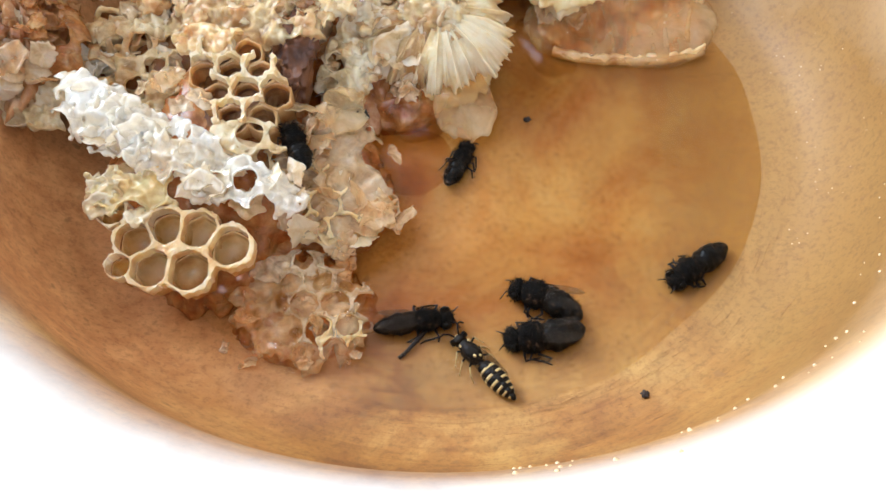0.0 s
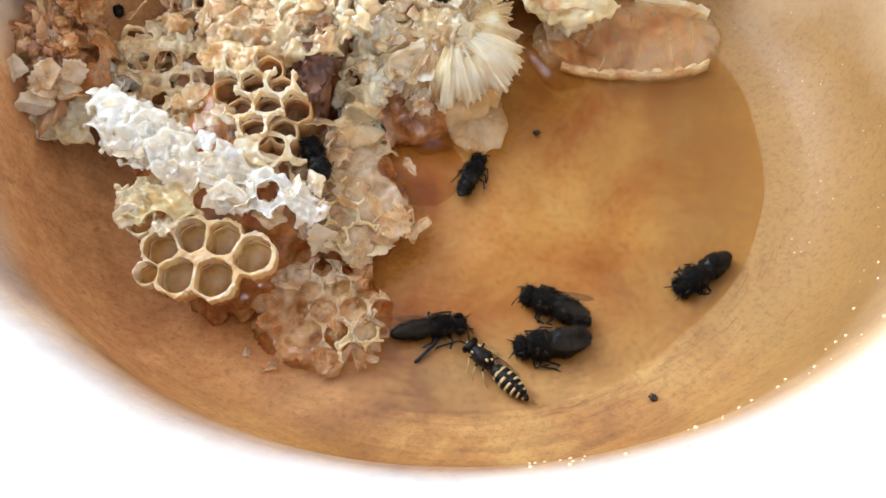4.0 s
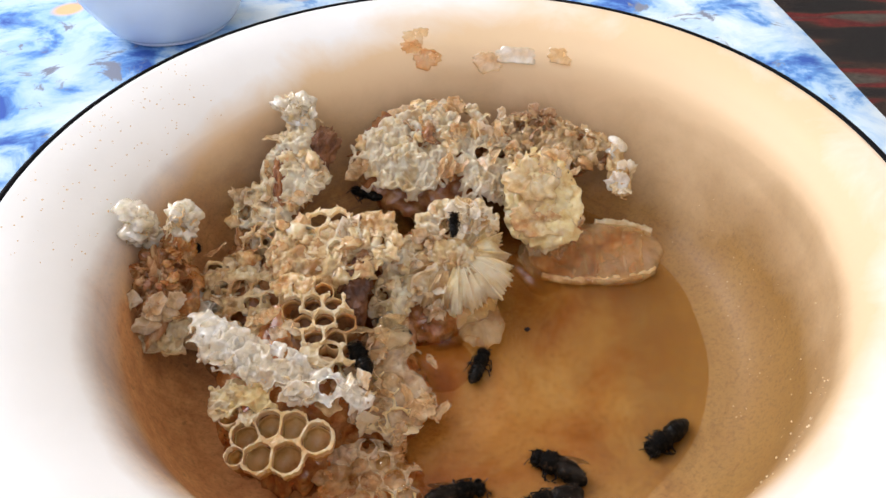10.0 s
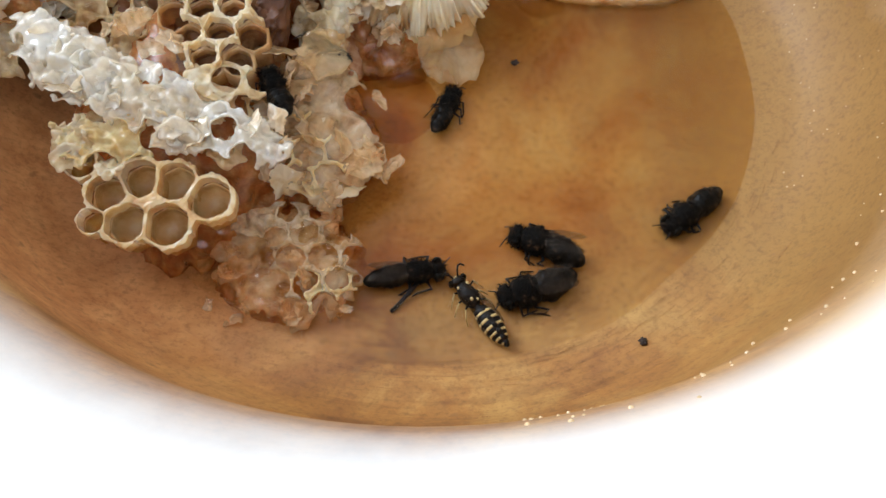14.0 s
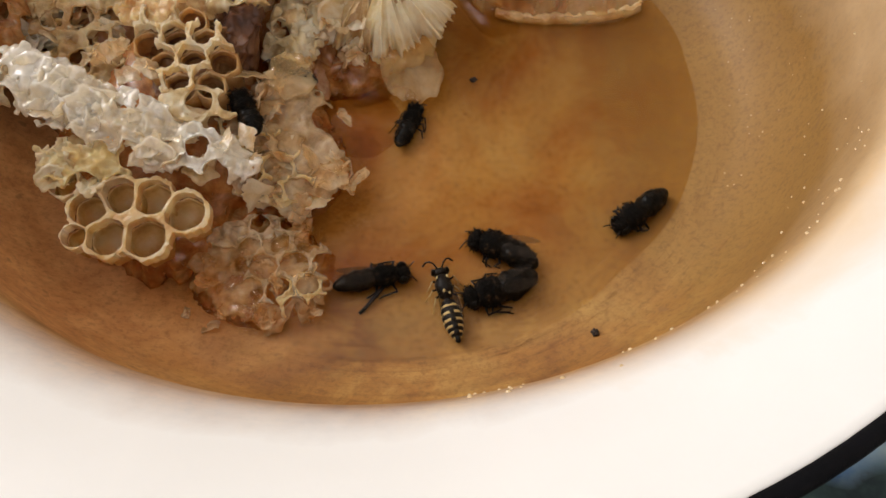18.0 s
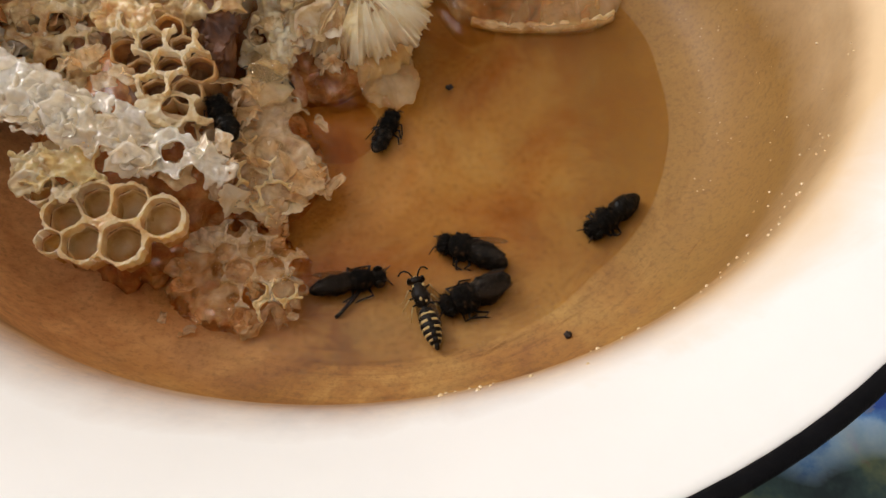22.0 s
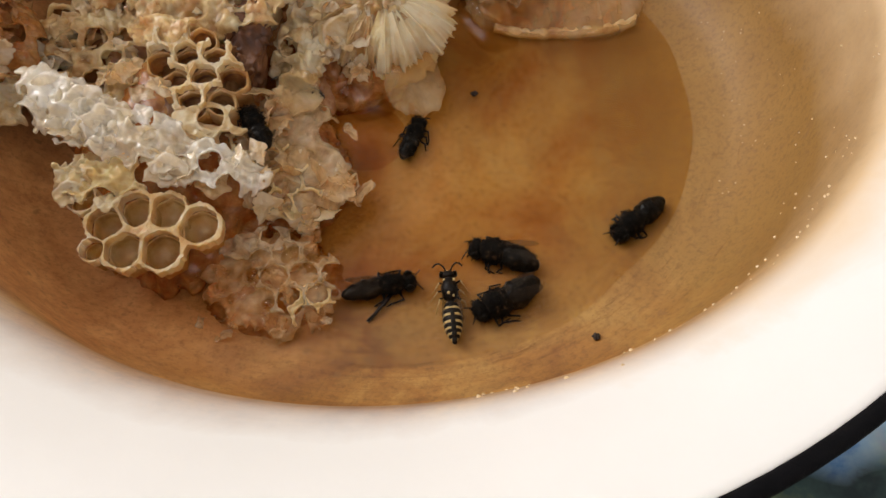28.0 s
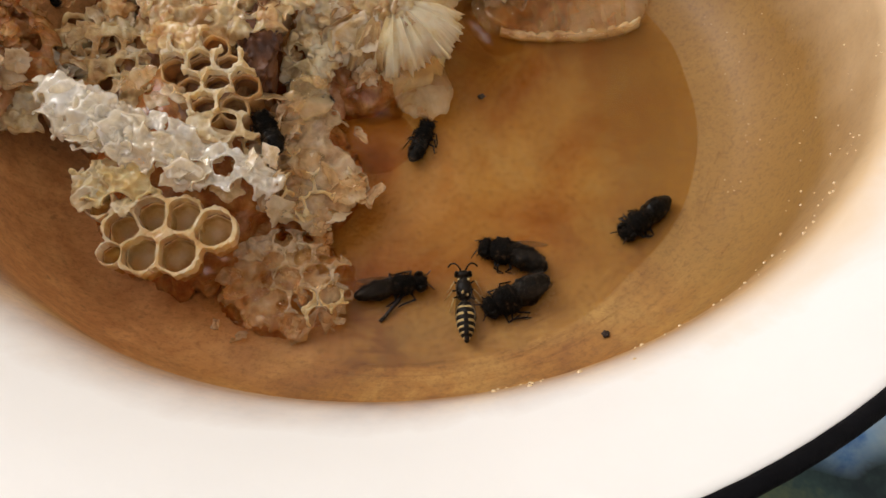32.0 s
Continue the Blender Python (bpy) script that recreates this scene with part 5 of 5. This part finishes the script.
def hair_mesh(spans, count, rnd, length=0.8):
    """Short matted hairs standing off the rounded parts (x, rx, ry, rz, y), as one mesh."""
    verts, faces = [], []
    for _ in range(count):
        cx, rx, ry, rz, cy = rnd.choice(spans)
        a, p = rnd.uniform(0, 6.28), rnd.uniform(0.3, 2.84)
        d = Vector((math.cos(p), math.sin(p) * math.cos(a), math.sin(p) * math.sin(a)))
        base = Vector((cx + d.x * rx, cy + d.y * ry, d.z * rz))
        out = (d + Vector((rnd.uniform(-1, 1), rnd.uniform(-1, 1), rnd.uniform(-1, 0.4))) * 0.7).normalized() * length * rnd.uniform(0.4, 1.4)
        side = out.cross(Vector((rnd.uniform(-1, 1), rnd.uniform(-1, 1), rnd.uniform(-1, 1)))).normalized() * 0.05
        k = len(verts)
        verts += [tuple(v * MM) for v in (base - side, base + side, base + out * 0.6 + side * 0.8, base + out)]
        faces += [(k, k + 1, k + 2), (k, k + 2, k + 3)]
    return mesh_of("hairs", verts, faces, False)


def bee(m, label, seed, length=12.0, wings=True, fat=1.0, kick=None, bend=None):
    rnd = random.Random(seed)
    ob = empty("bee", m)
    s = length / 12.0
    g = s * fat
    turn = rnd.uniform(-7, 7) if bend is None else bend
    c, sn = math.cos(radians(turn)), math.sin(radians(turn))
    piece("abdomen", ball(3.7 * s, 2.1 * g, 1.85 * g, 26, 24, 2.6, 0.3, seed), CHITIN, ob, "", pose((-0.2 - 2.3 * c) * s * MM, -2.3 * sn * s * MM, 0, 0, 0, turn))
    piece("thorax", ball(2.5 * s, 1.95 * g, 1.8 * g, 14, 18, 0, 0, seed + 3), FUZZ, ob, "", pose(1.7 * s * MM, 0, 0.05 * MM))
    piece("head", ball(1.3 * s, 1.5 * g, 1.3 * g, 12, 16, 0, 0, seed + 5), FUZZ, ob, "", pose(4.5 * s * MM, 0, -0.2 * MM))
    piece("hairs", hair_mesh([(1.7 * s, 2.0 * s, 1.85 * g, 1.8 * g, 0), (1.7 * s, 2.0 * s, 1.85 * g, 1.8 * g, 0), (4.5 * s, 1.2 * s, 1.6 * g, 1.3 * g, 0), (-2.5 * c * s, 2.6 * s, 1.7 * g, 1.5 * g, -2.3 * sn * s)], 1300, rnd, 0.7), FUZZ, ob, "matted dark hairs")
    for sgn in (-1, 1):
        piece("eye", ball(0.75 * s, 0.5 * s, 0.9 * s, 8, 10), CHITIN, ob, "", pose(4.6 * s * MM, sgn * 1.3 * s * MM, 0.1 * MM))
        piece("antenna", stick([(5.2 * s, sgn * 0.5, 0.2), (6.0 * s, sgn * 1.1, 0.3), (6.6 * s, sgn * rnd.uniform(1.2, 2.4), -0.4)], 0.12, 0.09), LEG, ob)
        for k in range(3):
            x = (2.8 - 1.2 * k) * s
            out = rnd.uniform(2.1, 3.2) * s
            if kick and kick == (sgn, k):
                pts = [(x, sgn * 1.2 * s, -0.8), (x - 1.4, sgn * 2.6 * s, -0.9), (x - 3.6, sgn * 4.4 * s, -1.3), (x - 4.6, sgn * 5.0 * s, -1.5)]
                piece("leg", stick(pts, 0.34 * s, 0.30 * s), LEG, ob)
                continue
            piece("leg", stick([(x, sgn * 1.2 * s, -0.8), (x + rnd.uniform(-0.6, 0.8), sgn * out, -0.9), (x + rnd.uniform(-1.9, 0.4) * s, sgn * (out + rnd.uniform(0.1, 0.8) * s), -1.5), (x + rnd.uniform(-2.6, 0.2) * s, sgn * (out + rnd.uniform(0.2, 1.1) * s), -1.7)], 0.26 * s, 0.11 * s), LEG, ob)
        if wings:
            piece("wing", flake_mesh(3.5 * s, 0.9 * s, seed + sgn, 0.06, 0.08, 0.04, 4, 20), WING, ob, "", pose(-1.9 * s * MM, sgn * 0.9 * g * MM, 1.62 * g * MM, sgn * -20, 6, sgn * -5))
    return tagged(ob, label, "bee", "dead bees in the bowl")


def toward(x0, y0, x1, y1, z=1.9, roll=0.0, pitch=0.0):
    """The pose of an insect whose tail is at the first point and head at the second."""
    return pose((x0 + x1) / 2 * MM, (y0 + y1) / 2 * MM, z * MM, roll, pitch, math.degrees(math.atan2(y1 - y0, x1 - x0)))


bee(toward(1.5, 75.2, 5.2, 85.0), "dead black bee lying alone in the honey", 1, 10.4, False)
bee(toward(-9.9, 48.4, 2.0, 49.6), "dead black bee beside the crushed amber comb", 2, 12.6, True, 0.85, (-1, 1))
bee(toward(47.2, 62.6, 36.0, 55.0), "dead dark bee near the bowl's wall", 5, 12.8, False, 1.0)
bee(toward(-21.2, 69.8, -24.0, 76.6, 14.9, 20, -10), "dead black bee stuck in the torn comb", 6, 8.6, False, 1.35)
bee(toward(-11.4, 80.6, -19.6, 86.4, 13.2, 30, 0), "dead dark bee half sunk in honeycomb", 7, 9.5, False, 0.75)
piece("wax_flake", flake_mesh(4.6, 3.4, 77, 0.2, 0.3, 0.12), WAX_CLEAR, torn, "translucent cap over the sunken bee", pose(-0.5 * MM, 11.0 * MM, 4.6 * MM, 12, -14, 30))
bee(toward(-1.1, 100.8, -0.8, 106.2, 25.4, 0, -35), "small blue-black bee on the fan of wax", 8, 6.0, False)
bee(toward(-20.5, 131, -26.5, 134, 13.5, 10, 0), "dead black bee in a hollow of the comb", 9, 10, False)
bee(toward(-66.5, 113, -71, 118, 13, 0, 0), "dead black bee between comb and wall", 10, 9, False)

UPPER = [(0, 22.4, 51.2, 11.0, 54.9), (3, 22.2, 51.3, 11.0, 55.4), (6, 22.9, 50.8, 11.4, 54.0), (8, 22.6, 50.5, 12.4, 56.2), (13, 23.0, 51.9, 12.6, 55.1),
         (19, 23.2, 50.9, 11.6, 55.4), (23, 22.4, 52.2, 10.6, 55.3), (25, 22.9, 52.4, 11.3, 55.1), (32, 23.1, 51.8, 11.3, 55.5)]
LOWER = [(0, 22.0, 46.8, 9.6, 45.8), (3, 21.8, 46.5, 9.2, 45.4), (8, 22.1, 46.6, 8.4, 45.0), (13, 21.8, 47.3, 9.0, 44.4), (19, 22.2, 47.0, 10.4, 44.0), (23, 22.0, 47.2, 10.4, 43.0), (25, 22.2, 47.1, 10.6, 42.6), (32, 22.5, 47.5, 10.8, 43.2)]
bee_upper = bee(toward(*UPPER[0][1:]), "dead dark bee curled against another one", 3, 12.6, True, 1.12, None, -18)
bee_lower = bee(toward(*LOWER[0][1:]), "dead dark bee soaked in honey beside another one", 4, 12.8, True, 1.18, None, 8)


def ring_mesh(x0, x1, r0, r1, m=22, n=5, ry=1.0, rz=0.9):
    """A band of a tapering body from x0 to x1."""
    verts, faces = [], []
    for j in range(n + 1):
        q = j / n
        bulge = 0.06 * math.sin(math.pi * q)
        r = r0 + (r1 - r0) * q + bulge
        for i in range(m):
            a = 2 * math.pi * i / m
            verts.append(((x0 + (x1 - x0) * q) * MM, r * ry * math.cos(a) * MM, r * rz * math.sin(a) * MM))
    for j in range(n):
        for i in range(m):
            a, b = j * m + i, j * m + (i + 1) % m
            faces.append((a, a + n * 0 + m, b + m, b))
    faces += [tuple(range(m)), tuple(n * m + i for i in range(m))[::-1]]
    return mesh_of("band", verts, faces)


def wasp(m):
    """A slim striped wasp along x, head towards +x."""
    rnd = random.Random(77)
    ob = empty("wasp", m)
    piece("thorax", ball(2.3, 1.4, 1.4, 12, 18), WASP_BLACK, ob, "", pose(2.3 * MM, 0, 0))
    for x, y, z, a in ((3.7, 0.8, 0.7, 0.3), (3.7, -0.8, 0.7, 0.3), (1.1, 0.3, 1.15, 0.3), (0.7, -0.5, 0.85, 0.24)):
        piece("thorax_spot", ball(a, a * 0.8, 0.22, 8, 10), WASP_YELLOW, ob, "pale yellow spot", pose(x * MM, y * MM, z * MM, 0, -12, 0))
    head = piece("head", ball(0.8, 1.2, 1.1, 12, 16), WASP_BLACK, ob, "", pose(4.9 * MM, 0, -0.1 * MM))
    piece("face_plate", ball(0.35, 0.75, 0.6, 8, 12), WASP_YELLOW, head, "yellow face", pose(0.62 * MM, 0, -0.1 * MM))
    for s in (-1, 1):
        piece("eye", ball(0.5, 0.42, 0.85, 8, 12), CHITIN, head, "", pose(0.2 * MM, s * 1.12 * MM, 0.1 * MM))
        piece("antenna", stick([(0.7, s * 0.4, 0.4), (1.4, s * 0.8, 0.8), (2.1, s * 1.4, 0.5), (2.3, s * 2.0, 0.0), (2.0, s * 2.5, -0.5)], 0.14, 0.16), WASP_BLACK, head)
        for k, (x, dx) in enumerate(((3.4, 1.6), (2.3, 0.2), (1.2, -1.6))):
            reach, sweep = rnd.uniform(1.5, 2.0), dx * rnd.uniform(0.2, 0.5) - rnd.uniform(0, 0.7)
            thigh = [(x, s * 0.8, -0.5), (x + sweep, s * reach, rnd.uniform(-0.3, 0.3))]
            foot_x = x + sweep - rnd.uniform(0.4, 1.4)
            shin = [thigh[1], (foot_x + 0.3, s * (reach + rnd.uniform(0.3, 0.8)), -1.0), (foot_x - rnd.uniform(0.3, 0.9), s * (reach + rnd.uniform(0.7, 1.5)), -1.7)]
            leg = piece("leg", stick(thigh, 0.2, 0.15), WASP_BLACK, ob)
            piece("shin", stick(shin, 0.13, 0.07), WASP_YELLOW, leg, "pale yellow shin")
        piece("wing", flake_mesh(3.6, 0.55, 60 + s, 0.04, 0.06, 0.04, 4, 20), WING, ob, "narrow folded wing", pose(-0.8 * MM, s * 1.15 * MM, 0.9 * MM, s * 40, 0, s * -6))
    piece("waist", ring_mesh(0.3, -0.9, 0.45, 0.5, 14), WASP_BLACK, ob)
    edges = [(-0.4, 0.95), (-1.7, 1.42), (-3.0, 1.58), (-4.2, 1.5), (-5.2, 1.26), (-6.1, 0.94), (-6.9, 0.45)]
    for (x0, r0), (x1, r1) in zip(edges, edges[1:]):
        mid = x0 + (x1 - x0) * 0.64
        rm = r0 + (r1 - r0) * 0.64
        seg = piece("abdomen_segment", ring_mesh(x0, mid, r0, rm), WASP_BLACK, ob)
        piece("band", ring_mesh(mid, x1 + 0.03, rm + 0.03, r1 + 0.03), WASP_YELLOW, seg, "yellow band")
        piece("notch", ball(0.5, 0.42, 0.16, 8, 10), WASP_BLACK, seg, "black notch in the band", pose((mid - 0.16) * MM, 0, (rm * 0.9 - 0.02) * MM))
    piece("tail_tip", ball(0.5, 0.42, 0.4, 8, 12), WASP_BLACK, ob, "", pose(-7.0 * MM, 0, 0))
    return tagged(ob, "black and yellow striped wasp feeding beside the dead bees", "wasp")


WASP = [(0, 10.2, 37.2, 2.0, 46.9), (3, 10.3, 37.5, 1.6, 47.2), (6, 10.5, 36.8, 1.4, 45.6), (7, 10.4, 36.4, 1.1, 45.9), (8, 10.4, 36.6, 1.3, 46.0), (11, 10.5, 37.0, 1.4, 47.2), (13, 10.6, 37.5, 1.7, 48.6), (13.5, 10.5, 37.2, 2.6, 48.7), (14, 10.3, 37.2, 2.6, 49.2), (14.5, 10.2, 37.0, 2.1, 48.9),
        (16.5, 9.4, 37.2, 5.0, 51.0), (17, 9.0, 37.0, 5.4, 50.9), (18, 8.8, 37.1, 6.5, 51.4), (19, 8.8, 36.5, 5.9, 50.7), (20, 9.1, 36.7, 6.7, 50.5), (21, 9.1, 36.9, 6.4, 50.6), (21.5, 9.0, 36.8, 6.5, 50.2), (22, 9.3, 36.6, 6.4, 50.3), (22.5, 8.7, 36.6, 8.0, 51.3), (23, 8.4, 37.0, 8.7, 51.0), (23.5, 8.3, 37.3, 8.3, 52.2),
        (24, 8.3, 37.4, 8.7, 51.5), (25, 8.3, 37.5, 7.8, 52.0), (25.5, 7.5, 37.3, 8.5, 51.9), (27.5, 7.2, 37.8, 7.7, 51.8), (28, 7.4, 38.1, 7.4, 52.2), (29, 7.4, 38.3, 7.9, 52.2), (30, 7.6, 38.2, 7.9, 52.4), (31, 7.1, 38.1, 8.0, 52.0), (32, 7.5, 38.1, 8.3, 52.2)]
wasp_ob = wasp(toward(*WASP[0][1:], 2.0))


# ---- small things ----
def wall_height(r):
    """Height of the bowl's inside at that radius, in millimetres."""
    for (r0, z0), (r1, z1) in zip(inner, inner[1:]):
        if r0 <= r <= r1:
            return z0 + (z1 - z0) * (r - r0) / max(1e-6, r1 - r0)
    return 0


def drops_mesh(rnd, spots_):
    verts, faces = [], []
    for x, y, z, r in spots_:
        k = len(verts)
        for j in range(4):
            p = math.pi / 2 * j / 3
            for i in range(8):
                a = 2 * math.pi * i / 8
                verts.append(((x + r * math.sin(p) * math.cos(a)) * MM, (y + r * math.sin(p) * math.sin(a)) * MM, (z + r * 0.6 * math.cos(p)) * MM))
        for j in range(3):
            for i in range(8):
                a, b = k + j * 8 + i, k + j * 8 + (i + 1) % 8
                faces.append((a, a + 8, b + 8, b))
    return mesh_of("droplets", verts, faces)


DROP = plain("dried_drop", (0.66, 0.48, 0.27), 0.15, 0.08, 300, 0.5)
rnd = random.Random(9)
places = []
for _ in range(75):
    a, r = radians(rnd.uniform(-85, -15)), rnd.gauss(73.5, 1.3)
    places.append((BOWL_X + r * math.cos(a), BOWL_Y + r * math.sin(a), wall_height(r) - 0.05, rnd.uniform(0.12, 0.32)))
for _ in range(40):
    a, r = radians(rnd.uniform(-30, 25)), rnd.uniform(63, 73)
    places.append((BOWL_X + r * math.cos(a), BOWL_Y + r * math.sin(a), wall_height(r) - 0.05, rnd.uniform(0.07, 0.19)))
for _ in range(150):
    a, r = radians(rnd.uniform(140, 190)), rnd.uniform(76, 92)
    places.append((BOWL_X + r * math.cos(a), BOWL_Y + r * math.sin(a), wall_height(r) - 0.05, rnd.uniform(0.1, 0.3)))
tagged(piece("honey_droplets", drops_mesh(rnd, [(*[c / MM for c in bent(((x - BOWL_X) * MM, (y - BOWL_Y) * MM, z * MM))], r) for x, y, z, r in places]), DROP, m=pose(BOWL_X * MM, BOWL_Y * MM, 0)), "tiny dried honey droplets on the bowl's wall", "droplet", kind="stuff")

CRUMB = plain("dark_crumb", (0.03, 0.018, 0.012), 0.7, 0.4, 900)
for x, y, z, r in ((29.4, 36.6, 3.4, 0.55), (16.2, 91.4, 0.9, 0.6), (-44.0, 60.5, 14.0, 1.2), (-40, 158, 31, 0.7)):
    crumb = piece("crumb", lump_mesh(r, x), CRUMB, m=pose(x * MM, y * MM, z * MM, 0, 0, x * 7))
    tagged(crumb, "dark crumb stuck to the bowl's honeyed inside", "crumb", "dark crumbs")


def fibre_mesh(rnd, count):
    """Fine scratches and fibres that run round the bowl where its floor turns up."""
    verts, faces = [], []
    for _ in range(count):
        r0, a0 = min(67.0, rnd.gauss(58, 6)), radians(rnd.gauss(-62, 26))
        size, drift = rnd.uniform(0.6, 4.0), rnd.gauss(0, 0.09)
        wide = rnd.uniform(0.008, 0.024)
        k, n = len(verts), 5
        for i in range(n + 1):
            f = i / n - 0.5
            a, r = a0 + f * size / r0, r0 + drift * f * size
            for o in (-wide, wide):
                z = max(1.18, wall_height(r) + 0.1)
                verts.append(((BOWL_X + (r + o) * math.cos(a)) * MM, (BOWL_Y + (r + o) * math.sin(a)) * MM, (z + (0.03 if o > 0 else 0)) * MM))
        faces += [(k + 2 * i, k + 2 * i + 1, k + 2 * i + 3, k + 2 * i + 2) for i in range(n)]
    return mesh_of("fibres", verts, faces, False)


FIBRE = plain("brown_fibre", (0.26, 0.13, 0.04), 0.7, 0.4, 900)
tagged(piece("fine_fibres", fibre_mesh(random.Random(12), 420), FIBRE), "fine dark fibres caught in the honey film", "fibre", kind="stuff")
for x, y, a in ((38.4, 24.0, 40), (61, 40, 100)):
    r = math.hypot(x - BOWL_X, y - BOWL_Y)
    hair = piece("hair", stick([(-1.6, 0, 0.1), (-0.5, 0.2, 0.25), (0.6, 0.1, 0.25), (1.5, -0.2, 0.1)], 0.07, 0.06), CRUMB, m=pose(x * MM, y * MM, (wall_height(r) + 0.1) * MM, 0, 0, a))
    tagged(hair, "fine dark hair on the pale rim", "hair", "dark hairs on the rim")
for x, z0, size, mat, sd in ((-7, 40, 4.4, WAX_FILM, 1), (-4, 35, 4.6, WAX_WET, 2), (-8, 38, 3.2, WAX_WET, 6), (14, 34, 4.6, WAX_FILM, 3), (22, 36, 8.0, WAX_WHITE, 4), (34, 37, 4.2, WAX_FILM, 5)):
    k = next(i for i, (r, z) in enumerate(inner) if z >= z0)
    r, slope = inner[k][0], math.degrees(math.atan2(inner[k + 1][1] - inner[k - 1][1], inner[k + 1][0] - inner[k - 1][0]))
    y = BOWL_Y + math.sqrt(r * r - (x - BOWL_X) ** 2) - 0.35
    smear = piece("wax_smear", flake_mesh(size, size * (0.32 if mat == WAX_WHITE else 0.6), sd * 3.3, 0.03, 0.4, 0.25), mat, m=pose((x - 1.5) * MM, y * MM, (z0 + 0.25) * MM, slope, 0, math.degrees(math.atan2(y - BOWL_Y, x - BOWL_X)) - 90))
    tagged(smear, "smear of wax stuck to the bowl's far wall", "wax", "wax smears on the far wall")


def motions():
    walk(wasp_ob, [(t, toward(*p, 2.0)) for t, *p in WASP])
    walk(bee_upper, [(t, toward(*p)) for t, *p in UPPER])
    walk(bee_lower, [(t, toward(*p)) for t, *p in LOWER])


motions()
